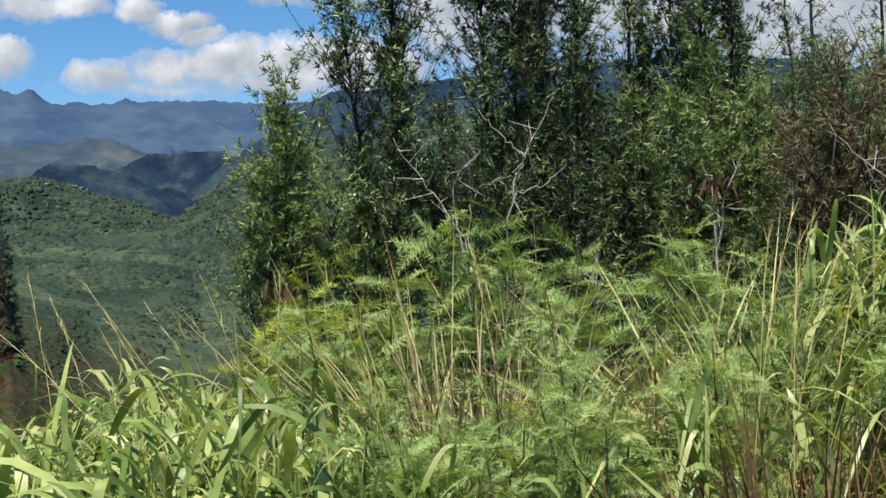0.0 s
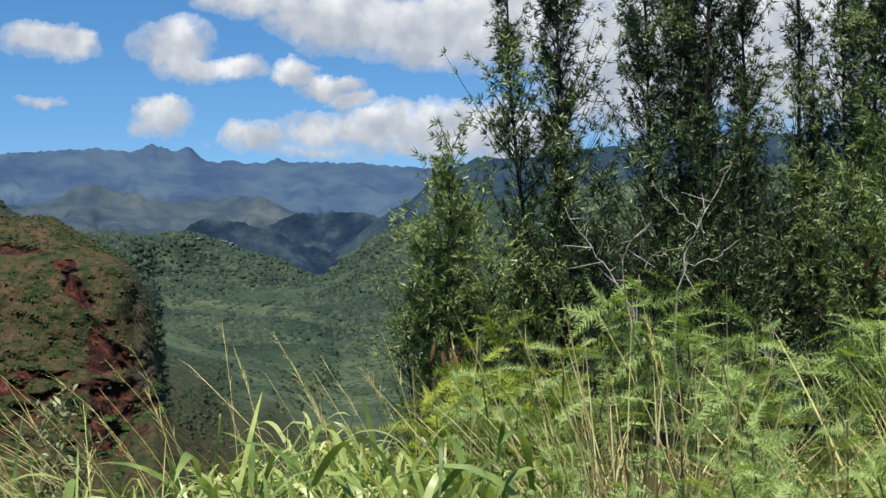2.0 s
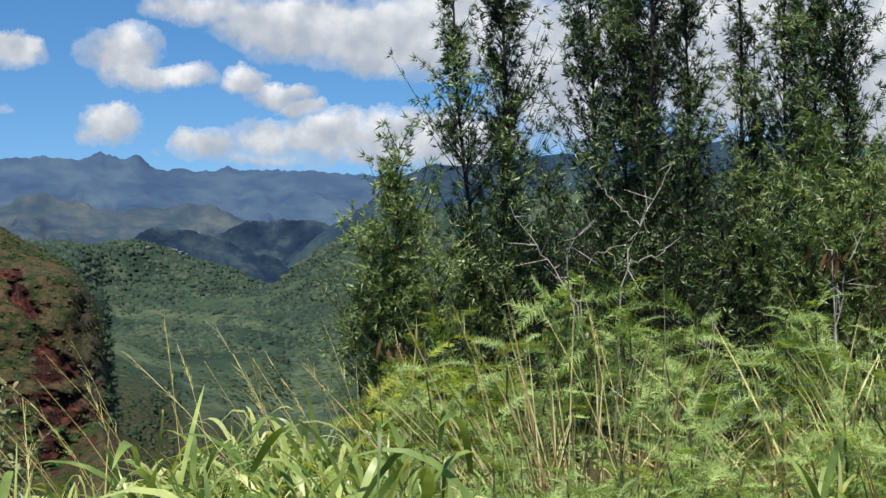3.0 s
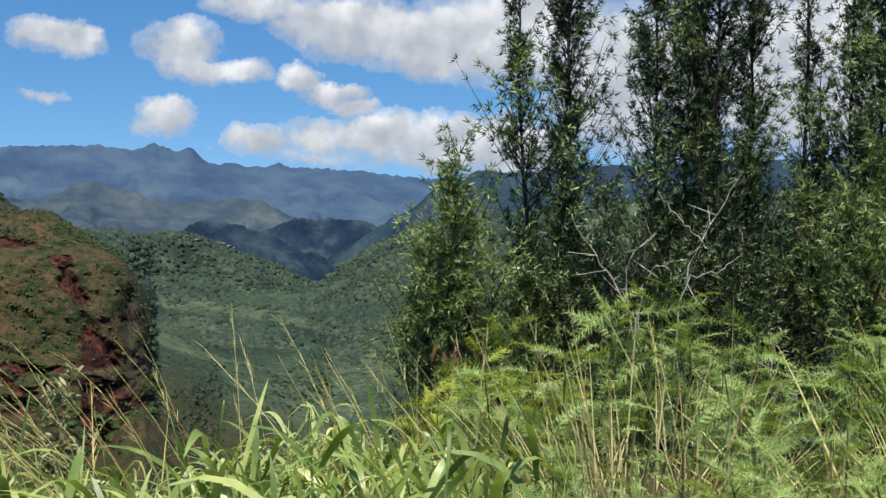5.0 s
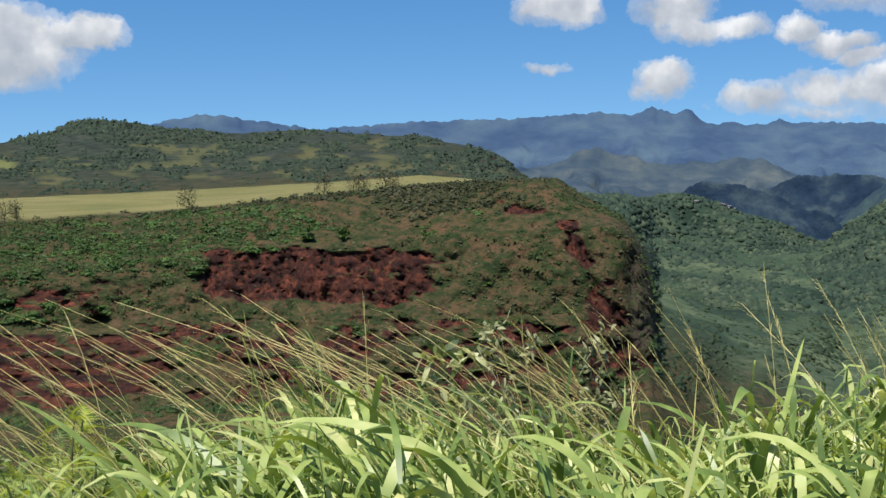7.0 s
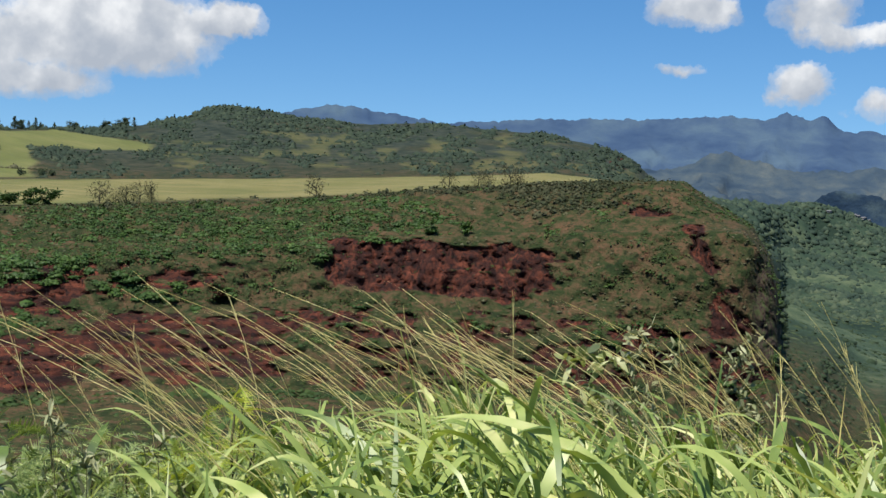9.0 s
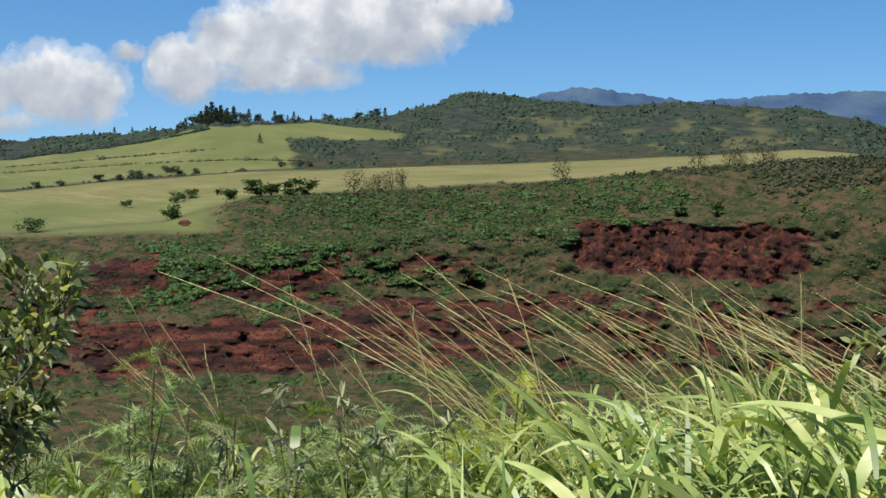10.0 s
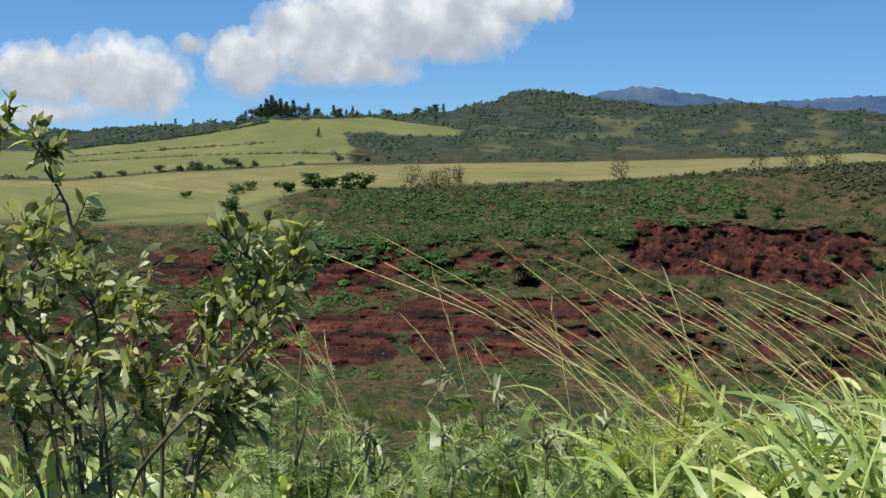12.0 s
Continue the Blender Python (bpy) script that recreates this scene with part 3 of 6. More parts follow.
def mountain(name, crest, distance, depth, drop, material, label, seed, rough):
    """A range of hills: a strip with folded flanks in front of and behind its crest."""
    az = np.concatenate([np.arange(-32, 5, 0.4), np.arange(5, 45, 0.14), np.arange(45, 82, 0.4)])
    el = np.interp(az, crest[:, 0], crest[:, 1])
    u = np.concatenate([-np.linspace(1, 0, 34) ** 1.25, np.linspace(0.1, 0.5, 4)])
    r = distance + depth * u[:, None] + 0 * az
    # single peaks fade out below the crest
    soft = sum(np.interp(az + o, crest[:, 0], crest[:, 1]) for o in np.linspace(-3, 3, 13)) / 13
    sharp = el - soft + 0.09 * rough * fbm(az * 1.7, az * 0 + seed, 5, seed) + 0.05 * grain(az * 6, az * 0, seed) + 0.03 * grain(az * 15, az * 0, seed + 1)
    peak = np.exp(-((u / 0.05) ** 2))[:, None]
    top = EYE + distance * np.tan(np.radians(soft + sharp * peak))
    z = -drop + (top + drop) * (1 - np.abs(u)[:, None] ** 0.85)
    a = np.radians(az)
    wind = 1.4 * fbm(az * 0.35 + 0 * r, r / 600 + 0 * az, 3, seed + 7)
    lean = (r - distance) / depth
    fold = 0.6 * ridged(az * distance / 16000 + 0.9 * lean + wind, r / 420 + wind, 5, seed + 3) + 0.4 * ridged(az * distance / 9000 - 1.6 * lean + wind, r / 160 - wind, 4, seed + 5)
    env = np.clip(-u * 3, 0, 1)[:, None] * (1 - np.abs(u))[:, None]
    z = z + env * rough * distance * 0.019 * (fold - 0.55)
    x, y = -np.sin(a) * r, np.cos(a) * r
    ob = solid(name, np.stack([x, y, z], -1), sheet_faces(len(u), len(az)), material, smooth=True)
    return tagged(ob, label, "mountain", kind="structure")


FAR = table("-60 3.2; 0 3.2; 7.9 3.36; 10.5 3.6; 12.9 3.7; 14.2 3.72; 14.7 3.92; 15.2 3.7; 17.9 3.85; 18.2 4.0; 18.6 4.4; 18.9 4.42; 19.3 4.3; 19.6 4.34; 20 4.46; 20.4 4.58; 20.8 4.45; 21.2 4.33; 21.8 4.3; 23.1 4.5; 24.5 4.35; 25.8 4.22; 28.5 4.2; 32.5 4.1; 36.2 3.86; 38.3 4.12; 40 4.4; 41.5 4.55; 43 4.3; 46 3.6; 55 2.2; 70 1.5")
LEFT = table("-60 -3; 11 -1; 12.2 0.6; 13.4 1.15; 14.1 1.43; 14.8 1.75; 15.5 2.12; 16.2 2.2; 17.1 2.17; 18.0 1.98; 19 1.95; 19.9 1.95; 20.6 2.1; 21.2 2.3; 21.6 2.45; 22.0 2.4; 22.5 2.6; 23.1 2.85; 23.7 2.7; 24.6 2.2; 26 2.0; 40 1.0; 80 0.4")
RIGHT = table("-60 3; -19 3.0; -16.2 3.8; -12.2 4.4; -6 4.3; 0 4.0; 3.4 3.65; 5 3.75; 6.1 3.4; 7.1 2.95; 8.15 2.0; 9.0 1.5; 9.8 1.05; 10.7 0.4; 11.6 -0.35; 12.4 -1.3; 14 -3.4; 80 -4")
GORGE = table("-60 -5; 9 -4; 10.5 -2.6; 11.5 -1.5; 12.45 -0.62; 13.35 -0.17; 14.1 0.1; 14.8 0.34; 15.4 0.7; 15.9 0.72; 16.6 1.04; 17.3 1.0; 18 1.17; 18.7 0.9; 19.5 0.4; 21 -0.3; 23 -1; 80 -4")
HEAD = table("-60 -4; 3 -0.5; 6 0.5; 8 0.85; 9.8 1.08; 10.6 1.26; 11.3 1.36; 12.2 1.40; 13.0 1.28; 13.8 1.3; 14.6 1.05; 15.6 0.5; 17 -0.6; 80 -4")
# Haze blues the hill colour; the gorge colour also holds cloud shade.
HAZE_SCRUB = forest_material("ridge_scrub_haze", [(0.32, (0.022, 0.038, 0.060)), (0.46, (0.034, 0.053, 0.074)), (0.58, (0.052, 0.070, 0.082)), (0.72, (0.088, 0.100, 0.098))], 0.011)
DEEP_FOREST = forest_material("gorge_forest_haze_shade", [(0.34, (0.007, 0.016, 0.032)), (0.5, (0.014, 0.027, 0.045)), (0.64, (0.034, 0.052, 0.062))], 0.018)
mountain("mountain_range", FAR, 4500, 1300, 100, FAR_FOREST, "distant mountain range with jagged peaks under cloud, tinted blue for haze", 3, 0.95)
mountain("mountain_ridge", LEFT, 2900, 700, 60, HAZE_SCRUB, "hills in front of the mountain range, tinted blue-grey for haze", 8, 1.7)
mountain("valley_head", HEAD, 2700, 300, 80, DEEP_FOREST, "forested ridge at the head of the valley, coloured dark blue for haze and shade", 31, 1.5)
mountain("valley_wall", RIGHT, 2500, 520, 60, MID_FOREST, "forested wall closing the valley, coloured dark blue-green for haze and shade", 14, 0.8)
mountain("gorge_wall", GORGE, 2250, 200, 90, DEEP_FOREST, "wall of the gorge at the valley head, its shade put into the colour", 21, 2.0)


# ---- plants: materials ----
GRASS_LEAF = leafy("grass_leaf", [(0.05, (0.051, 0.093, 0.020)), (0.35, (0.164, 0.239, 0.057)), (0.68, (0.352, 0.420, 0.125)), (0.92, (0.555, 0.561, 0.252))], 0.42, 0.45, 0.34)
STRAW = leafy("dry_straw", [(0.1, (0.350, 0.301, 0.104)), (0.5, (0.570, 0.495, 0.192)), (0.9, (0.760, 0.679, 0.333))], 0.6, 0.25, 0.15, (1.0, 0.9, 0.7))
TAN = leafy("dry_tan_grass", [(0.1, (0.101, 0.075, 0.032)), (0.5, (0.276, 0.225, 0.099)), (0.9, (0.515, 0.470, 0.225))], 0.6, 0.25, 0.15, (1.0, 0.9, 0.7))
BROWN = leafy("brown_dead_stems", [(0.1, (0.025, 0.013, 0.007)), (0.6, (0.078, 0.043, 0.019)), (0.95, (0.212, 0.125, 0.054))], 0.8, 0.15, 0.05, (1.0, 0.8, 0.6))
# Near-black and pale stops put crown shade and leaf glints into the colour.
ACACIA = leafy("narrow_dark_leaf", [(0.22, (0.004, 0.009, 0.004)), (0.43, (0.018, 0.038, 0.013)), (0.61, (0.090, 0.155, 0.046)), (0.80, (0.420, 0.500, 0.235))], 0.42, 0.35, 0.18, (1.2, 1.25, 0.4), 1.2, 1.05)
# Lit copy of the narrow leaf: sunshine is put into its lighter colour.
SUNLEAF = leafy("narrow_leaf_sun_tint", [(0.1, (0.040, 0.072, 0.021)), (0.45, (0.140, 0.209, 0.063)), (0.7, (0.280, 0.359, 0.126)), (0.92, (0.538, 0.591, 0.273))], 0.4, 0.45, 0.28, (1.25, 1.2, 0.45), 1.3, 1.05)
# Darkest stop stands for the shaded gaps between the plumes.
FEATHER = leafy("feathery_leaf", [(0.14, (0.026, 0.048, 0.012)), (0.30, (0.191, 0.275, 0.081)), (0.6, (0.316, 0.425, 0.136)), (0.9, (0.468, 0.561, 0.213))], 0.5, 0.3, 0.36, (1.2, 1.15, 0.4), 2.6, 1.05)
WEED = leafy("weed_leaf", [(0.1, (0.076, 0.121, 0.037)), (0.5, (0.202, 0.270, 0.085)), (0.9, (0.379, 0.428, 0.177))], 0.5, 0.35, 0.35, (1.2, 1.2, 0.5), 4.0)
YELLOW_FEATHER = leafy("yellow_feathery_leaf", [(0.1, (0.159, 0.237, 0.033)), (0.5, (0.305, 0.387, 0.053)), (0.9, (0.504, 0.499, 0.092))], 0.5, 0.35, 0.42, (1.2, 1.15, 0.5), 4.0)
# Palest stop is a glossy highlight put into the leaf colour.
BROADLEAF = leafy("small_broad_leaf", [(0.05, (0.060, 0.080, 0.025)), (0.4, (0.180, 0.215, 0.068)), (0.72, (0.340, 0.370, 0.150)), (0.95, (0.640, 0.650, 0.400))], 0.40, 0.4, 0.40, (1.2, 1.2, 0.5), 3.0)
PALELEAF = leafy("pale_leaf", [(0.1, (0.094, 0.105, 0.047)), (0.5, (0.187, 0.203, 0.094)), (0.9, (0.346, 0.350, 0.198))], 0.6, 0.3, 0.2, (1.1, 1.1, 0.7), 4.0)
SCRUB = leafy("cliff_scrub_leaf", [(0.1, (0.018, 0.039, 0.009)), (0.4, (0.031, 0.057, 0.013)), (0.65, (0.057, 0.083, 0.018)), (0.9, (0.101, 0.092, 0.033))], 0.7, 0.2, 0.15, (1.2, 1.2, 0.5), 0.09, 1.3)
DRYSCRUB = leafy("dry_scrub_leaf", [(0.1, (0.044, 0.050, 0.026)), (0.5, (0.080, 0.080, 0.042)), (0.9, (0.140, 0.118, 0.072))], 0.8, 0.15, 0.1, (1.1, 1.0, 0.6), 0.035, 1.2)
HILLWOOD = leafy("hill_wood_leaf", [(0.1, (0.018, 0.030, 0.020)), (0.5, (0.032, 0.047, 0.029)), (0.9, (0.063, 0.078, 0.044))], 0.8, 0.15, 0.1, (1.1, 1.1, 0.6), 0.05, 1.3)
# Leaf green leans to blue: valley haze put into the colour.
VALLEYWOOD = leafy("valley_wood_leaf", [(0.05, (0.018, 0.034, 0.025)), (0.35, (0.026, 0.044, 0.030)), (0.6, (0.042, 0.063, 0.039)), (0.95, (0.078, 0.099, 0.057))], 0.8, 0.15, 0.1, (1.1, 1.1, 0.6), 0.012, 1.1)
HILLTREE = leafy("hilltop_tree_leaf", [(0.1, (0.034, 0.050, 0.030)), (0.5, (0.060, 0.082, 0.046)), (0.9, (0.105, 0.125, 0.068))], 0.8, 0.15, 0.2, (1.1, 1.1, 0.6), 0.012, 1.2)
RIMSCRUB = leafy("rim_bush_leaf", [(0.1, (0.026, 0.034, 0.016)), (0.5, (0.044, 0.050, 0.024)), (0.9, (0.080, 0.076, 0.040))], 0.8, 0.15, 0.15, (1.1, 1.0, 0.6), 0.05, 1.0)
GREENSCRUB = leafy("green_scrub_leaf", [(0.1, (0.020, 0.048, 0.009)), (0.5, (0.041, 0.083, 0.014)), (0.9, (0.079, 0.127, 0.027))], 0.6, 0.25, 0.15, (1.2, 1.2, 0.5), 0.14, 1.3)
VALLEYSCRUB = leafy("valley_scrub_leaf", [(0.1, (0.020, 0.036, 0.018)), (0.5, (0.038, 0.056, 0.027)), (0.9, (0.072, 0.088, 0.041))], 0.8, 0.15, 0.1, (1.1, 1.1, 0.6), 0.012, 1.2)
BARK = barky("dark_bark", (0.012, 0.010, 0.008), (0.046, 0.038, 0.030))
DEADWOOD = barky("bleached_dead_wood", (0.200, 0.170, 0.140), (0.480, 0.440, 0.390))
GREENSTEM = barky("green_brown_stem", (0.050, 0.055, 0.022), (0.140, 0.130, 0.060))
FLUFF, _t, _b = material("cream_flower", 0.9, 0.1)
_b.inputs["Base Color"].default_value = (0.72, 0.72, 0.55, 1)


# ---- plants: helpers ----
def verge_z(az, r):
    """Height of the verge and of the upper bank."""
    az, r = np.asarray(az, float), np.asarray(r, float)
    near = 5.5 + 5.5 * smooth01(-az, -12, 0)
    u = np.clip((r - near) / 16, 0, 1)
    v = np.clip((r - 2.2) / (near - 2.2), 0, 1)
    return -0.05 * (v * v * (3 - 2 * v) * 0.5 + v * 0.5) - 10.95 * (u * u * (3 - 2 * u) * 0.5 + u * 0.5)


def place(az, r, z):
    a = np.radians(np.asarray(az, float))
    return np.stack([-np.sin(a) * r, np.cos(a) * r, np.broadcast_to(np.asarray(z, float), a.shape)], -1)


def at_angle(az, el, r):
    return place(az, r, EYE + np.asarray(r) * np.tan(np.radians(np.asarray(el, float))))


def facing(n, spread_up=0.3):
    v = rng.normal(size=(n, 3))
    v[:, 2] = np.abs(v[:, 2]) * spread_up
    return unit(v)


def stamped(template, faces, where, way, size, spin=None):
    """Copies of a small leaf pattern (length along +x, flat in xy), set at places and turned along ways."""
    n = len(where)
    x = unit(way)
    y = unit(np.cross(np.array([0, 0, 1.0]), x) + 1e-6)
    z = np.cross(x, y)
    if spin is not None:
        c, s = np.cos(spin)[:, None], np.sin(spin)[:, None]
        y, z = y * c + z * s, z * c - y * s
    v = (template[None, :, 0, None] * x[:, None] + template[None, :, 1, None] * y[:, None] + template[None, :, 2, None] * z[:, None]) * np.asarray(size)[:, None, None]
    v = v + where[:, None]
    f = faces[None] + (np.arange(n) * len(template))[:, None, None]
    return v.reshape(-1, 3), f.reshape(-1, faces.shape[1])


def diamonds(base, way, length, wide):
    """Narrow leaves of four corners, slightly bent."""
    way = unit(way)
    side = unit(np.cross(way, rng.normal(size=way.shape))) * (0.5 * wide)[:, None]
    mid = base + way * (0.45 * length)[:, None] + np.array([0, 0, 0.06]) * length[:, None]
    v = np.stack([base, mid - side, base + way * length[:, None], mid + side], 1)
    return v.reshape(-1, 3), np.arange(4 * len(base)).reshape(-1, 4)


def needles(base, way, length, wide):
    """Narrow pointed leaves of three corners."""
    way = unit(way)
    side = unit(np.cross(way, rng.normal(size=way.shape))) * (0.5 * wide)[:, None]
    low = base + way * (0.25 * length)[:, None]
    v = np.stack([low - side, low + side, base + way * length[:, None]], 1)
    return v.reshape(-1, 3), np.arange(3 * len(base)).reshape(-1, 3)


def thing(name, at, label, category, group=""):
    ob = new(name)
    ob.empty_display_size = 0.1
    return tagged(ob, label, category, group)


# ---- far cover: scrub on the cliffs, woods on the hills and in the valley ----
def clump_template(quads, flat=0.75, level=1, rough=0.28):
    """A bush seen from afar: a lumpy leafy body with loose sprays about it, all in triangles."""
    bm = bmesh.new()
    bmesh.ops.create_icosphere(bm, subdivisions=max(level, 1), radius=0.68)
    bv = np.array([v.co[:] for v in bm.verts])
    bf = np.array([[v.index for v in f.verts] for f in bm.faces])
    bm.free()
    bv *= 1 + rough / max(level, 1) * rng.normal(size=(len(bv), 1)).clip(-1.6, 1.6)
    bv[:, 2] = np.where(bv[:, 2] < 0, bv[:, 2] * 0.5, bv[:, 2]) * flat
    d = rng.normal(size=(quads, 3))
    d[:, 2] = np.abs(d[:, 2]) * 0.9 - 0.15
    d = unit(d)
    c = d * rng.uniform(0.65 if level else 0.4, 1.0, (quads, 1)) * np.array([1, 1, flat])
    nrm = unit(0.6 * d + np.array([0, 0, 0.55]) + 0.38 * rng.normal(size=(quads, 3)))
    a = unit(np.cross(nrm, rng.normal(size=(quads, 3))))
    b = np.cross(nrm, a)
    h = rng.uniform(0.15, 0.30, (quads, 1)) * (1 if level else 1.25) * (1 if quads < 40 else 0.62)
    qv = np.stack([c - a * h, c + b * h * 0.7, c + a * h, c - b * h * 0.7], 1).reshape(-1, 3)
    k = 4 * np.arange(quads)[:, None]
    qf = np.concatenate([k + np.array([0, 1, 2]), k + np.array([0, 2, 3])])
    return joined((bv, bf), (qv, qf)) if level else (qv, qf)


def scatter(name, count, weight, size, mat, label, quads=4, sink=0.3, flat=0.6, level=1):
    """Leafy clumps spread over the land by a weight for each node of its sheet."""
    g = GRID
    w = np.where(np.arange(weight.shape[1])[None] < g["cols"] - 1, weight, 0)[:-1]
    p = (w / w.sum()).ravel()
    pick = rng.choice(len(p), count, p=p)
    i, j = np.unravel_index(pick, w.shape)
    u, v = rng.random(count)[:, None], rng.random(count)[:, None]
    P = np.stack([g["x"], g["y"], g["z"]], -1)
    pos = (P[i, j] * (1 - u) + P[i + 1, j] * u) * (1 - v) + (P[i, j + 1] * (1 - u) + P[i + 1, j + 1] * u) * v
    s = size(g["r"][i, j]) * rng.lognormal(-0.05, 0.42, count).clip(0.4, 1.7)
    pos[:, 2] -= s * sink
    vs, fs, at = [], [], 0
    for part_of in np.array_split(np.arange(count), 12):
        tv, tf = clump_template(quads, flat, level)
        ang = rng.uniform(0, 2 * np.pi, len(part_of))
        way = np.stack([np.cos(ang), np.sin(ang), 0 * ang], -1)
        v, f = stamped(tv, tf, pos[part_of], way, s[part_of])
        vs.append(v), fs.append(f + at)
        at += len(v)
    ob = solid(name, np.concatenate(vs), np.concatenate(fs), mat)
    return tagged(ob, label, "vegetation", kind="stuff")


g = GRID
on_cliff = ((g["s"] > 3.7) & (g["s"] < 8.02) & (g["d"] > 20.3)) * np.where(g["s"] < 5, 2.5, 1.0) * (1 - g["field"]) ** 4
rows = fbm(g["d"] * 0.35, g["el"] * 1.1, 3, 61)
scatter("cliff_scrub", 13500, on_cliff * (0.11 + 0.16 * smooth01(g["d"], 43, 46) + np.clip(1 - 1.7 * g["red"], 0, 1)) * (0.10 + smooth01(rows, -0.15, 0.25)) * (1 + 1.2 * smooth01(g["el"], -2.8, -2.0) * smooth01(g["d"], 36, 40)) * (1 - 0.75 * smooth01(g["el"], -1.9, -1.2) * smooth01(-g["d"], -40, -36) * smooth01(g["d"], 25, 27)), lambda r: r * 0.0027, SCRUB, "dense green scrub covering the slopes of the red cliffs", 9, 0.3, 0.6, 0)
scatter("dry_scrub", 2800, on_cliff * (0.3 + np.clip(1 - 1.2 * g["red"], 0, 1)) * (0.15 + smooth01(-rows, 0.0, 0.4)), lambda r: r * 0.0020, DRYSCRUB, "dry brownish scrub between bare red ledges")
band = smooth01(g["s"], 6.7, 6.95) * smooth01(-g["s"], -8.0, -7.92) * smooth01(g["d"] + 2 * rows, 35, 39) * smooth01(-g["d"] - 3 * rows, -60, -53) + 0.4 * on_cliff * smooth01(rows, 0.22, 0.4) + 0.9 * on_cliff * smooth01(-g["el"], 2.0, 2.6) * smooth01(g["el"], -4.4, -3.4) * smooth01(g["d"], 53, 57) * smooth01(rows, -0.12, 0.15)
scatter("green_shrubs", 1900, band * (1 - g["field"]) * np.clip(1 - 2 * g["red"], 0, 1), lambda r: r * 0.0056, GREENSCRUB, "rounded green shrubs on the upper slope", 44, 0.35, 0.50)
ledge_green = on_cliff * smooth01(g["d"], 46.5, 48.5) * smooth01(-g["d"], -66, -60) * smooth01(g["el"], -6.6, -5.4) * smooth01(-g["el"], 2.6, 3.2) * smooth01(fbm(g["d"] * 0.45, g["el"] * 1.3, 3, 66), 0.02, 0.2)
scatter("ledge_shrubs", 520, ledge_green, lambda r: r * 0.0054, GREENSCRUB, "green shrubs growing on the red cliff ledges", 40, 0.2, 0.55)
rim = (smooth01(g["s"], 7.75, 7.95) + 0.7 * smooth01(g["s"], 7.35, 7.5) * smooth01(-g["d"], -34, -32)) * smooth01(-g["s"], -8.12, -8.02) * smooth01(g["d"], 24, 26) * smooth01(-g["d"], -58, -56)
scatter("rim_bushes", 620, rim * (0.3 + smooth01(g["d"], 27, 30) * smooth01(-g["d"], -42, -33) * 2), lambda r: r * 0.0040, RIMSCRUB, "taller dusty bushes along the edge of the plateau", 34, 0.35, 0.9)
hill = ((g["s"] > 9.0) & (g["s"] < 10.25) & (g["d"] > 25.5)) * (g["field"] < 0.6) * (0.02 + smooth01(fbm(g["d"] * 0.7, g["el"] * 2.4, 4, 71), -0.16, 0.10)) * (1 - 0.85 * smooth01(g["field"], 0.0, 0.2))
scatter("hill_woods", 7800, hill, lambda r: np.clip(r * 0.0036, 1.6, 3.9), HILLWOOD, "dark open woodland over the hills behind the fields", 4, 0.30, 0.9)
vale = ((g["s"] > 4.2) & (g["s"] < 10.4) & (g["d"] < 26) & (g["r"] > 250) & (g["d"] > -26)) * (0.45 + smooth01(fbm(g["x"] / 90, g["y"] / 90, 3, 77), -0.2, 0.3)) * np.where(g["d"] > 20.4, (g["s"] > 8.1), 1.0) * (0.06 + smooth01(g["d"], 2, 5))
scatter("valley_woods", 9500, vale * (g["r"] > 950), lambda r: np.clip(r * 0.0042, 1.8, 6.0), VALLEYWOOD, "green forest filling the valley and its far slopes", 0, 0.25, 0.9)
scatter("valley_scrub", 5200, vale * (g["r"] <= 1000), lambda r: r * 0.0048, VALLEYSCRUB, "green scrub and small trees on the near valley floor", 1)
foot = ((g["s"] > 3.35) & (g["s"] < 5.12) & (g["d"] > 20.8)) * np.where(g["s"] < 4, 6.0, 1.0)
scatter("foot_scrub", 6000, foot, lambda r: r * 0.0062, SCRUB, "dark green bushes at the foot of the red cliffs", 2)


def land_at(az, r):
    j = int(np.argmin(np.abs(g["az"] - az)))
    return float(np.interp(r, g["r"][:, j], g["z"][:, j]))


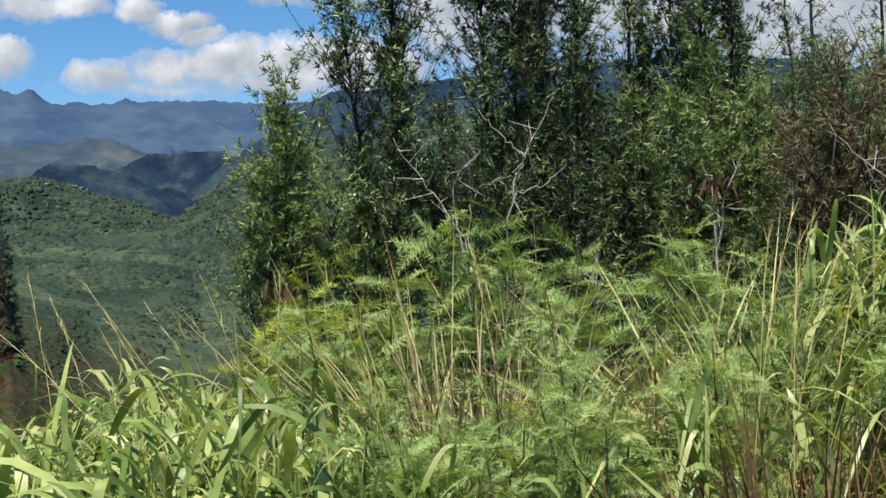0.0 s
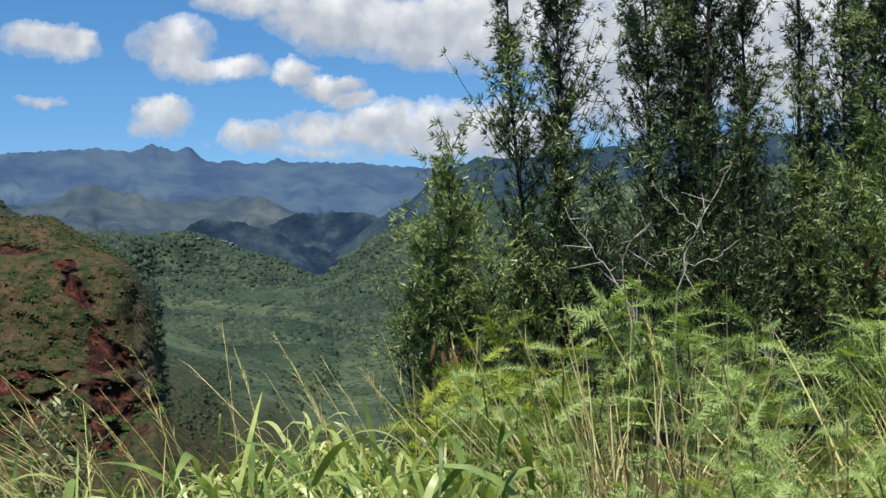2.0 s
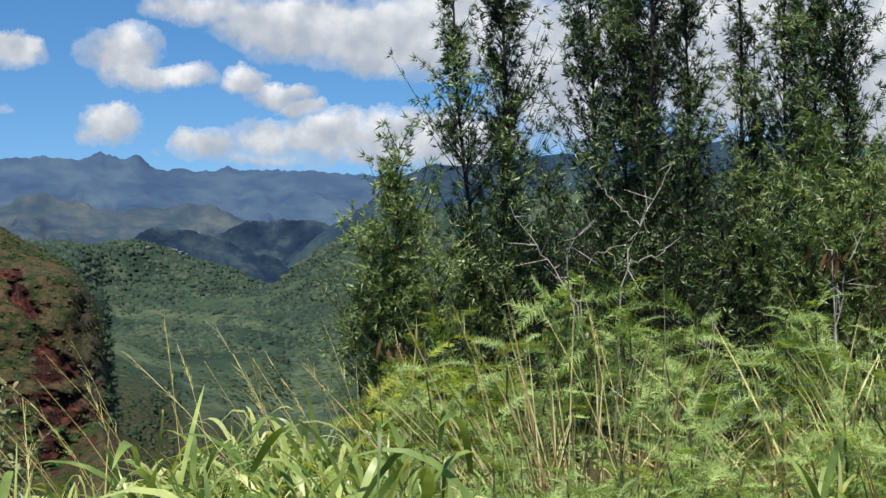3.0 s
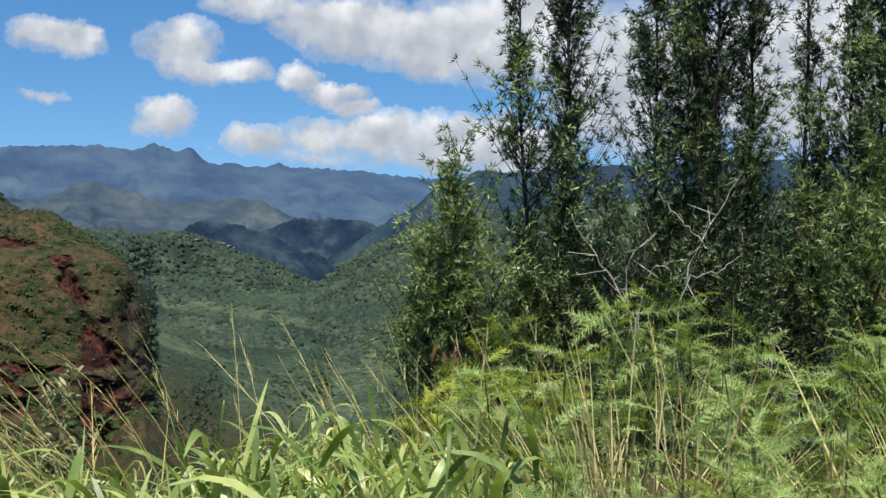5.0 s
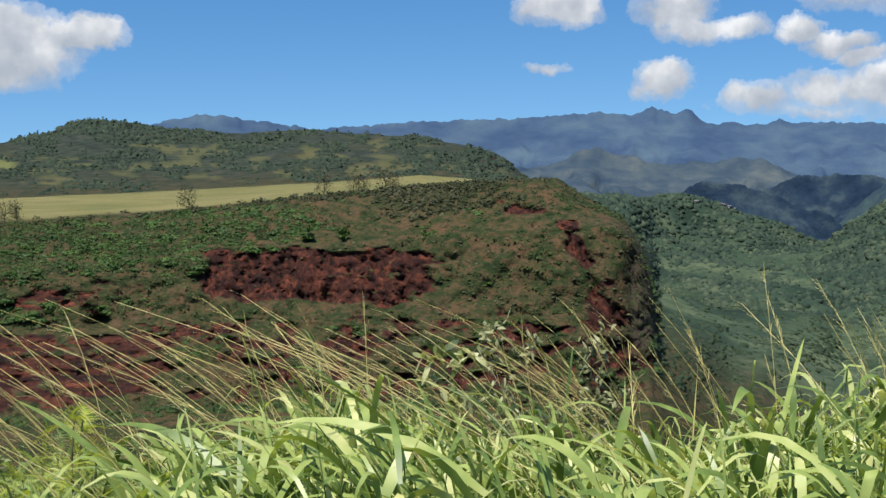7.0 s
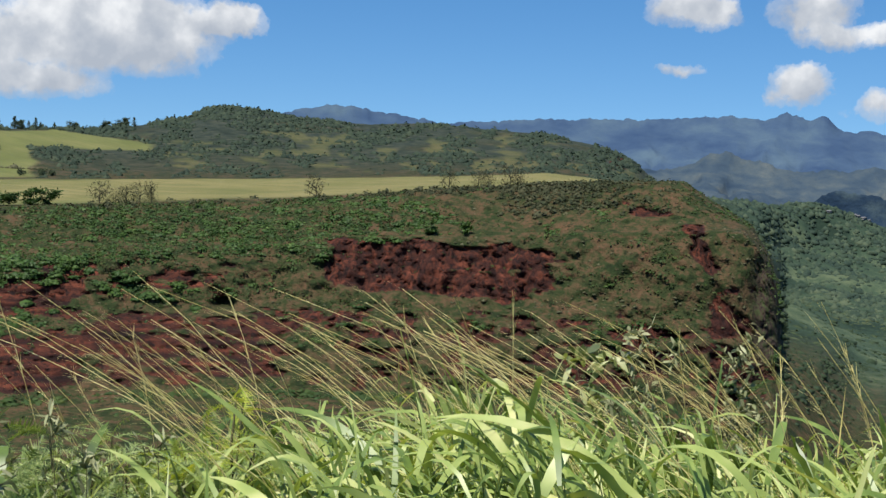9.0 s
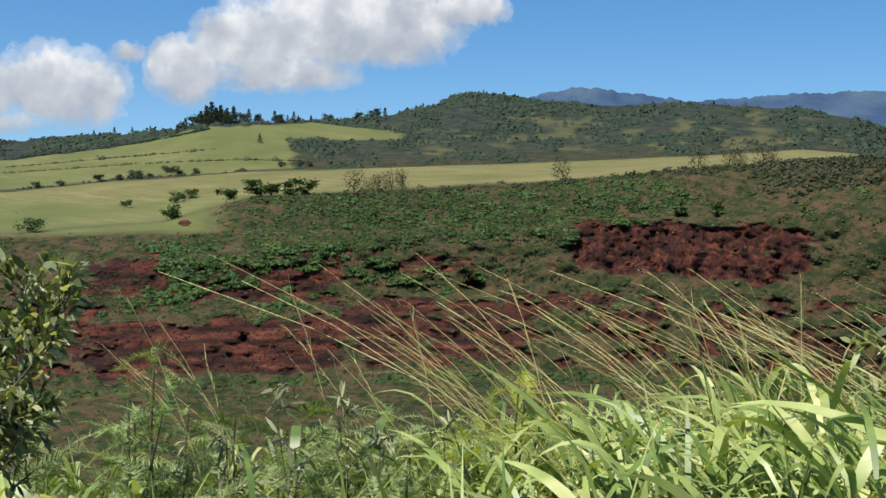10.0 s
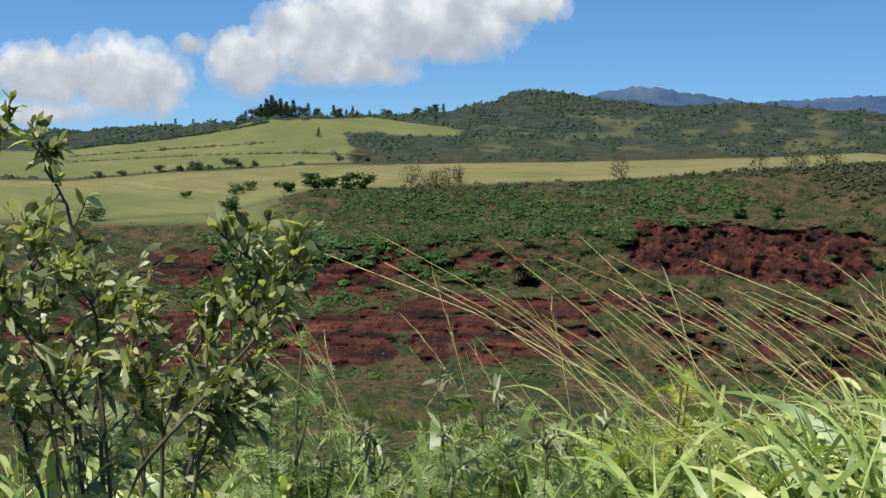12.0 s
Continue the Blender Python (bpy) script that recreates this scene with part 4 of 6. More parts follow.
def far_tree(name, az, r, height, spread, kind, label, group, mat):
    """A far tree: trunk, a few limbs, and a crown of small leafy sprays."""
    base = place(az, r, land_at(az, r) - 0.2)
    root = thing(name, base, label, "tree", group)
    root.location = base
    k = 5
    path = np.stack([rng.normal(0, 0.05, k) * height * np.linspace(0, 1, k), rng.normal(0, 0.05, k) * height * np.linspace(0, 1, k), np.linspace(0, height * 0.9, k)], -1)
    rad = np.linspace(height * 0.025, height * 0.006, k)
    n = 7 if kind != "conifer" else 12
    u = rng.uniform(0.06, 0.85, n)
    start = np.stack([np.interp(u, np.linspace(0, 1, k), path[:, c]) for c in range(3)], -1)
    ang = rng.uniform(0, 2 * np.pi, n)
    reach = spread * (0.9 if kind != "conifer" else 1.1 - u)
    rise = {"round": 0.35, "upright": 1.1, "conifer": 0.1, "flat": 0.2}[kind]
    end = start + np.stack([np.cos(ang) * reach, np.sin(ang) * reach, rise * height * 0.25 * np.ones(n)], -1)
    limbs = np.linspace(start, end, 3, axis=1)
    trunk_v, trunk_f = tubes(path[None], rad[None], 6)
    trunk = solid("trunk", trunk_v, trunk_f, BARK, root)
    lv, lf = tubes(limbs, np.tile([height * 0.012, height * 0.008, height * 0.003], (n, 1)), 4)
    tagged(solid("limbwork", lv, lf, BARK, trunk), kind="stuff")
    m = {"round": 800, "upright": 320, "conifer": 500, "flat": 200}[kind]
    who = rng.integers(0, n, m)
    t = rng.uniform(0.35, 1.15, (m, 1))
    c = start[who] + (end[who] - start[who]) * t + rng.normal(size=(m, 3)) * spread * np.array([0.22, 0.22, 0.16])
    if kind == "conifer":
        h = rng.uniform(0.12, 1.0, m)
        a2 = rng.uniform(0, 2 * np.pi, m)
        rr = spread * (1.05 - h) * rng.uniform(0.3, 1, m)
        c = np.stack([np.cos(a2) * rr, np.sin(a2) * rr, h * height - 0.15 * rr], -1)
    if kind == "upright":
        c[:, 2] = rng.uniform(0.05, 1.0, m) * height * (1 - 0.3 * rng.random(m))
    c[:, 2] = np.maximum(c[:, 2], 0.05 * height)
    way = facing(m, 0.9 if kind == "upright" else 0.4)
    v, f = diamonds(c, way, height * rng.uniform(0.10, 0.20, m) * (0.7 if kind == "conifer" else 1.0), height * rng.uniform(0.06, 0.11, m) * {"upright": 0.3, "conifer": 0.45}.get(kind, 1.0))
    solid("crown", v, f, mat, root)
    return root


RIM_TREES = [(52.2, 8.5, "upright"), (51.5, 6.0, "upright"), (51.0, 7.0, "upright"), (50.4, 8.0, "upright"), (49.9, 7.5, "upright"), (42.3, 8.5, "upright"),
             (36.0, 7.5, "upright"), (34.6, 7.0, "upright"), (34.1, 6.0, "upright"), (33.1, 8.5, "upright"), (32.6, 6.5, "upright")]
for az, h, kind in RIM_TREES:
    far_tree("upright_tree", az, 447, h, h * 0.40, kind, "thin grey-brown upright tree at the edge of a dry field", "thin trees on the rim", DRYSCRUB)
for az, r, h, sp in ((60.4, 520, 4.5, 3.2), (59.7, 525, 4.2, 3.4), (60.8, 452, 6.0, 3.4), (58.2, 446, 6.0, 3.2), (56.8, 448, 7.0, 3.6), (56.1, 449, 6.0, 3.0), (55.1, 449, 6.5, 3.0), (54.4, 450, 6.0, 3.2), (62.7, 520, 3.6, 2.2), (67.0, 446, 5.0, 4.5),
                     (35.1, 398, 5.5, 1.6), (36.8, 399, 5.5, 1.7)):
    far_tree("round_tree", az, r, h, sp, "round", "dark green rounded tree on the plateau edge", "round trees on the plateau", GREENSCRUB)
for az, r, h in [(60.4, 925, 9), (60.0, 930, 13), (59.7, 925, 8), (59.3, 922, 13), (59.05, 921, 17), (58.8, 920, 20), (58.6, 921, 15), (58.4, 920, 17), (58.1, 919, 14), (57.8, 918, 15), (57.5, 918, 12), (57.1, 917, 15), (56.8, 918, 9),
                 (55.9, 930, 14), (55.6, 935, 9), (55.3, 940, 9), (55.0, 944, 12), (54.8, 946, 8), (54.2, 950, 8), (50.7, 1090, 12), (48.9, 1190, 8), (56.6, 800, 9), (62.4, 1100, 9), (63.2, 1130, 11), (64.1, 1190, 9), (61.6, 1040, 8)]:
    far_tree("conifer", az, r, h * (0.85 if 57.7 < az < 59.4 else 0.68), h * 0.27, "conifer", "dark pointed conifer on a grassy hilltop", "hilltop conifers", HILLTREE)
for az, r, h in ((59.5, 940, 9), (59.1, 935, 11), (58.7, 930, 12), (58.3, 932, 11), (57.9, 928, 10), (57.4, 926, 8), (56.6, 930, 7), (55.8, 940, 7), (60.1, 945, 7), (53.4, 1000, 7), (52.0, 1060, 8), (51.2, 1090, 8)):
    far_tree("round_tree", az, r, h, h * 0.55, "round", "dark rounded tree among the conifers of the hilltop", "hilltop round trees", HILLTREE)
for az, h in ((63.9, 6), (63.0, 5), (62.3, 8), (61.6, 4), (60.7, 8), (60.2, 5), (59.6, 5), (66.6, 6), (65.6, 5), (55.5, 5), (54.8, 6), (54.2, 5)):
    far_tree("hedge_tree", az, 690, h * 0.7, h * 0.5, "round", "small dark tree in a row between the fields", "field boundary trees", HILLTREE)


def from_end(az, r, el):
    """Bearing, distance and height angle as seen from the path's end, turned into those from its start."""
    p = place(az, r, 0.0) + np.array([-0.84, -0.28, 0])
    d = float(np.hypot(p[0], p[1]))
    return math.degrees(math.atan2(-p[0], p[1])), d, math.degrees(math.atan2(r * math.tan(radians(el)) - 0.107, d))


def r_at(az, el, lo=9.02, hi=9.98):
    """Distance at which the land beyond the field reaches a height angle."""
    j = int(np.argmin(np.abs(g["az"] - az)))
    k = (g["s"][:, j] > lo) & (g["s"][:, j] < hi)
    e = np.degrees(np.arctan2(g["z"][k, j] - EYE, g["r"][k, j]))
    return float(np.interp(el, np.maximum.accumulate(e), g["r"][k, j]))


def hedge_row(line, count, size, mat, label):
    """A row of low bushes along a field track: (bearing, height angle) from end to end."""
    line = np.array(line)
    az = rng.uniform(line[0, 0], line[-1, 0], count)
    el = np.interp(az, line[:, 0], line[:, 1])
    pos = []
    for a, e in zip(az, el):
        r = r_at(a, e)
        pos.append(place(a, r, land_at(a, r)))
    tv, tf = clump_template(6, 0.8)
    ang = rng.uniform(0, 2 * np.pi, count)
    v, f = stamped(tv, tf, np.array(pos), np.stack([np.cos(ang), np.sin(ang), 0 * ang], -1), size * rng.lognormal(0, 0.4, count))
    tagged(solid("hedge_row", v, f, mat), label, "vegetation", kind="stuff")


hedge_row([(53.5, 1.02), (57.6, 1.05), (60.2, 0.94), (62.0, 0.83), (68.0, 0.35)], 260, 1.1, DRYSCRUB, "thin dark row of weeds along a field track")
hedge_row([(58.5, 1.55), (60.5, 1.35), (63.0, 1.1), (68.0, 0.6)], 150, 1.2, DRYSCRUB, "thin dark row of weeds along a field track")
hedge_row([(59.0, 2.45), (61.0, 2.0), (63.5, 1.55), (68.0, 0.95)], 220, 2.0, HILLWOOD, "dark hedge at the upper edge of a field")


def box(x0, x1, y0, y1, z0, z1):
    v = np.array([[x, y, z] for z in (z0, z1) for y in (y0, y1) for x in (x0, x1)], float)
    f = np.array([[0, 2, 3, 1], [4, 5, 7, 6], [0, 1, 5, 4], [2, 6, 7, 3], [0, 4, 6, 2], [1, 3, 7, 5]])
    return v, f


WALLS, _t, _b = material("pale_house_wall", 0.8, 0.2)
_b.inputs["Base Color"].default_value = (0.15, 0.15, 0.15, 1)
ROOFS, _t, _b = material("grey_house_roof", 0.7, 0.3)
_b.inputs["Base Color"].default_value = (0.17, 0.165, 0.165, 1)


def far_house(az, el, w, turn):
    """A small gabled house far up the valley."""
    r = r_at(az, el, 9.3, 9.99)
    at = place(az, r, land_at(az, r) - 0.3)
    root = thing("house", at, "small pale house among trees far up the valley", "house", "valley houses")
    root.matrix_world = pose(*at, 0, 0, turn)
    v, f = box(-w / 2, w / 2, -w * 0.35, w * 0.35, 0, 4.2)
    solid("wall", v * np.array([1, 1, 0.65]), f, WALLS, root)
    h, e = w * 0.24, 0.6
    rv = np.array([[-w / 2 - e, -w * 0.35 - e, 4.2], [w / 2 + e, -w * 0.35 - e, 4.2], [w / 2 + e, w * 0.35 + e, 4.2], [-w / 2 - e, w * 0.35 + e, 4.2], [-w / 2 - e, 0, 4.2 + h], [w / 2 + e, 0, 4.2 + h]]) - np.array([0, 0, 1.47])
    solid("roof", rv, [np.array([[0, 1, 5, 4], [2, 3, 4, 5], [0, 3, 2, 1]]), np.array([[0, 4, 3], [1, 2, 5]])], ROOFS, root)


for az, el, w, turn in ((17.35, -0.02, 8, 20), (17.15, 0.0, 6, -30), (16.9, -0.14, 7, 60), (17.0, -0.22, 6, 0), (18.4, 0.12, 6, 35), (16.65, -0.10, 5, 80)):
    far_house(az, el, w, turn)


# ---- near plants: tall grass on the verge ----
rng = np.random.default_rng(23)
GRASS_TOP = table("-26 -2.6; -20 -2.8; -17.5 -4.2; -15 -9; -10 -12; -4 -13; 3 -12; 8 -10.5; 11 -9.4; 13 -8.8; 15.5 -8.6; 18 -9.8; 21 -10.6; 24.5 -11.6; 26 -11.0; 31.5 -10.8; 34 -10.2; 37 -9.5; 39.5 -9.3; 42 -10.2; 46 -11.2; 50 -11.4; 53 -12; 57 -12.4; 64 -13.0; 70 -12.8; 90 -12")


def grass_top(az):
    return np.interp(az, GRASS_TOP[:, 0], GRASS_TOP[:, 1])


def tall_grass():
    n = 4500
    tuft_az = np.concatenate([rng.uniform(9, 52, 330), rng.uniform(52, 80, 60), rng.uniform(-15, 9, 80), rng.uniform(-28, -17, 90)])
    tuft_r = rng.uniform(2.6, 5.3, 560)
    tuft_r[470:] = rng.uniform(4.6, 5.3, 90)
    who = rng.integers(0, 560, n)
    base = place(tuft_az[who], tuft_r[who], 0) + rng.normal(size=(n, 3)) * np.array([0.12, 0.12, 0])
    r = np.hypot(base[:, 0], base[:, 1])
    az = np.degrees(np.arctan2(-base[:, 0], base[:, 1]))
    base[:, 2] = verge_z(az, r) - 0.02
    top = EYE + r * np.tan(np.radians(grass_top(az))) + rng.normal(0, 0.06, n) + rng.normal(0, 0.15, 560)[who] - 0.13
    tall = np.clip(top - base[:, 2], 0.25, 2.2) * rng.uniform(0.66, 0.96, n)
    lean = rng.normal(0, 0.14, (n, 2)) + np.column_stack([-0.04 - 0.18 * smooth01(az, 20, 30), np.full(n, 0.02)])
    k = 5
    s = np.linspace(0, 1, k)
    path = base[:, None] + np.stack([lean[:, 0, None] * tall[:, None] * s**1.7, lean[:, 1, None] * tall[:, None] * s**1.7, tall[:, None] * s], -1)
    culm = tubes(path[::3], np.tile(np.linspace(0.0035, 0.002, k), (len(path[::3]), 1)), 3)
    m = 5
    u = np.clip(np.linspace(0.35, 1.0, m)[None] + rng.normal(0, 0.05, (n, m)), 0.2, 1)
    f = u * (k - 1)
    i = np.minimum(f.astype(int), k - 2)
    w = (f - i)[..., None]
    idx = np.arange(n)[:, None]
    start = (path[idx, i] * (1 - w) + path[idx, i + 1] * w).reshape(-1, 3)
    c = len(start)
    ang = rng.uniform(0, 2 * np.pi, c)
    tilt = rng.uniform(0.18, 0.85, c)
    blown = 0.06 + 0.34 * smooth01(np.degrees(np.arctan2(-start[:, 0], start[:, 1])), 20, 30)
    way = np.stack([np.cos(ang) * tilt - blown, np.sin(ang) * tilt, np.ones(c)], -1)
    length = rng.uniform(0.28, 0.68, c)
    wide = rng.gamma(4.0, 0.0050, c).clip(0.007, 0.034)
    sag = rng.uniform(0.45, 1.25, c) * rng.choice([0.6, 1.0, 1.4], c)
    tip = start + unit(way) * (0.7 * length)[:, None]
    over = np.degrees(np.arctan2(tip[:, 2] - 0.3 * sag * length - EYE, np.hypot(tip[:, 0], tip[:, 1]))) - grass_top(np.degrees(np.arctan2(-tip[:, 0], tip[:, 1])))
    keep = over < rng.gamma(1.5, 0.8, c)
    start, way, length, wide, sag = start[keep], way[keep], length[keep], wide[keep], sag[keep]
    c = len(start)
    leaf = ribbons(start, way, length, wide, sag, 6, "blade", rng.normal(0, 0.7, c), pull=(-0.15, 0, -1))
    v, fc = joined(culm, leaf)
    tagged(solid("tall_grass", v, fc, GRASS_LEAF), "lush light green broad-bladed grass on the road verge", "grass", kind="stuff")


def seed_stalks():
    """Thin straw-coloured flowering stems above the grass, blown to one side."""
    spans = [(8, 22, 22, 0.30, (-8.0, -3.4)), (20, 32, 40, 0.75, (-8.5, -4.8)), (28, 50, 72, 0.70, (-9.0, -3.6)), (50, 78, 26, 0.40, (-11, -4.5)), (-20, -12, 26, -0.5, (-5, -1)), (-6, 8, 8, 0.15, (-7, -2.5))]
    paths, rads, brush = [], [], []
    k = 9
    s = np.linspace(0, 1, k)
    for a0, a1, n, blow, (e0, e1) in spans:
        for _ in range(n):
            az, r = rng.uniform(a0, a1), rng.uniform(2.9, 5.0)
            tip = EYE + r * math.tan(radians(rng.triangular(e0, e0 * 0.6 + e1 * 0.4, e1)))
            b = place(az, r, float(verge_z(az, r)))
            h = tip - b[2]
            if h < 0.5:
                continue
            side = place(az + 90, 1.0, 0.0)
            out = place(az, 1.0, 0.0)
            push = blow * h * rng.uniform(0.15, 1.3) + rng.normal(0, 0.10)
            p = b + np.outer(s**2.2 * push, side) + np.outer(s**1.8 * rng.normal(0, 0.12), out) + np.outer(h * (s - 0.18 * max(abs(blow), 0.15) * s**3) / (1 - 0.18 * max(abs(blow), 0.15)), [0, 0, 1.0])
            paths.append(p)
            rads.append(np.linspace(0.0019, 0.0008, k))
            for q in rng.uniform(0.70, 1.0, 22):
                c = p[0] * 0 + np.array([np.interp(q, s, p[:, d]) for d in range(3)])
                tangent = unit(p[-1] - p[-3])
                brush.append((c, unit(tangent + 0.13 * rng.normal(size=3)), rng.uniform(0.03, 0.10)))
    v1, f1 = tubes(paths, rads, 3)
    c = np.array([b[0] for b in brush])
    v2, f2 = ribbons(c, np.array([b[1] for b in brush]), np.array([b[2] for b in brush]), 0.0026, 0.25, 1, "taper")
    v, f = joined((v1, f1), (v2, f2))
    tagged(solid("seed_stalks", v, f, STRAW), "dry straw-coloured grass seed stalks bent by the wind", "grass", kind="stuff")


def loose_blades(name, spots, mat, label, length, wide, droop=0.4, lean=(0, 0)):
    """Tufts of dry blades: bearing, distance, height of the middle angle, spread in metres, count."""
    pos = []
    for az, r, el, spread, n in spots:
        top = EYE + r * math.tan(radians(el))
        z0 = float(verge_z(az, r))
        c = place(az, r, 0.0) + rng.normal(size=(n, 3)) * np.array([spread, spread * 0.6, 0])
        c[:, 2] = z0
        pos.append(np.column_stack([c, np.full(n, max(top - z0, 0.3))]))
    pos = np.concatenate(pos)
    n = len(pos)
    way = np.column_stack([rng.normal(lean[0], 0.42, n), rng.normal(lean[1], 0.42, n), np.ones(n)])
    v, f = ribbons(pos[:, :3], way, pos[:, 3] * rng.uniform(0.6, 1.35, n) * length, rng.uniform(0.5, 1.2, n) * wide, droop * rng.uniform(0.3, 1.3, n), 5, "blade", rng.normal(0, 0.9, n))
    tagged(solid(name, v, f, mat), label, "grass", kind="stuff")


tall_grass()
seed_stalks()
loose_blades("dry_grass", [(-12.6, 4.4, -2.2, 0.2, 200), (-15.4, 4.3, -1.8, 0.22, 240), (6.4, 4.4, -7.0, 0.14, 90), (-13.6, 4.4, -3.4, 0.2, 160), (-15.2, 4.4, -3.8, 0.2, 160), (13.0, 4.4, -8.6, 0.25, 50), (-14.5, 4.9, -4.2, 0.28, 420), (-9, 4.2, -8, 0.3, 80), (24, 4.6, -9.6, 0.4, 90), (28, 4.6, -9.2, 0.4, 130), (33, 4.6, -9.4, 0.4, 150), (37, 4.5, -9.0, 0.4, 170), (41, 4.4, -9.2, 0.4, 170), (45, 4.4, -9.8, 0.4, 120)], STRAW, "tangled dry yellow-brown grass", 1.0, 0.010, 0.6, (-0.12, 0))
loose_blades("dry_tuft", [(1.8, 4.0, -6.2, 0.10, 120), (0.6, 4.0, -5.2, 0.12, 330), (-0.6, 4.0, -5.0, 0.12, 380), (-1.8, 4.0, -5.2, 0.12, 290)], TAN, "tangled tuft of dry tan grass between the shrubs", 1.15, 0.0085, 0.55)
loose_blades("dead_stems", [(-16.6, 2.2, -10.4, 0.10, 400), (-18.6, 2.2, -9.6, 0.12, 600), (-20.8, 2.2, -9.2, 0.12, 500), (-17.4, 2.5, -9.4, 0.15, 900), (-19.6, 2.5, -8.6, 0.15, 900), (-21.6, 2.5, -10.0, 0.14, 400), (-15.6, 2.5, -13.4, 0.10, 240), (-0.6, 4.1, -7.8, 0.16, 160), (-8.0, 4.2, -6.0, 0.1, 60), (-11.0, 3.4, -11.0, 0.25, 200), (-6.0, 3.0, -13.5, 0.2, 200), (-1.5, 3.0, -13.5, 0.2, 160)], BROWN, "dark brown dead stems under the bushes", 0.95, 0.0100, 0.5)

loose_blades("broad_grass", [(*from_end(55.4, 2.4, -10.0)[:2], -9.6, 0.06, 120), (*from_end(56.8, 2.3, -10.6)[:2], -10.2, 0.06, 90), (55.6, 2.7, -9.8, 0.07, 90), (57.2, 2.4, -11.5, 0.10, 110), (59.5, 2.3, -12.5, 0.12, 130), (47.0, 3.2, -12.0, 0.25, 130), (51.5, 3.0, -12.2, 0.2, 130), (62.0, 2.6, -13.4, 0.2, 120), (67.0, 2.6, -13.4, 0.2, 120), (-18.2, 4.8, -2.4, 0.20, 130), (-20.4, 4.8, -2.0, 0.22, 150), (-16.9, 4.9, -3.6, 0.16, 90), (2.4, 3.3, -10.2, 0.18, 90), (-0.8, 3.3, -9.4, 0.18, 120), (-3.6, 3.6, -8.2, 0.18, 100), (4.5, 3.4, -10.0, 0.22, 110), (0.5, 3.0, -11.6, 0.2, 110), (-3.0, 3.2, -11.4, 0.2, 110), (-7.0, 3.2, -11.0, 0.2, 90), (-11.5, 3.0, -11.4, 0.2, 90), (-14.0, 3.2, -12.6, 0.12, 24)], GRASS_LEAF, "bright green tufts of broad-bladed grass on the verge", 1.05, 0.026, 0.75, (-0.1, 0))


# ---- near plants: feathery shrubs ----
rng = np.random.default_rng(29)


def feather_leaf(pairs=26):
    """A finely divided leaf of unit length along +x: a bowed midrib with thin drooping pinnae on both sides."""
    tris = []
    sway, dip = rng.normal(0, 0.22), rng.uniform(0.25, 0.8)

    def bit(p, q, width):
        n = unit(np.cross(q - p, [0, 0, 1.0]) + 1e-9) * width
        tris.append([p - n, p + n, q])

    def bow(t):
        return np.array([t, sway * t * t, 0.16 * t - dip * t * t])

    for a, b in zip(np.linspace(0, 0.66, 3), np.linspace(0.36, 1.0, 3)):
        bit(bow(a), bow(b), 0.010)
    for i in range(pairs):
        u = i / (pairs - 1)
        for sgn in (-1, 1):
            length = 0.29 * (1 - 0.8 * abs(u - 0.40)) * rng.uniform(0.75, 1.15)
            d = unit(np.array([0.35 + 0.6 * u + rng.normal(0, 0.14), sgn * 1.0, 0.05 + rng.normal(0, 0.22)]))
            p = bow(0.14 + 0.86 * u + rng.normal(0, 0.012))
            bit(p, p + d * length + np.array([0, 0, -0.20 * length]), 0.0125)
    v = np.array(tris).reshape(-1, 3)
    return v, np.arange(len(v)).reshape(-1, 3)


FEATHER_LEAVES = [feather_leaf() for _ in range(6)]


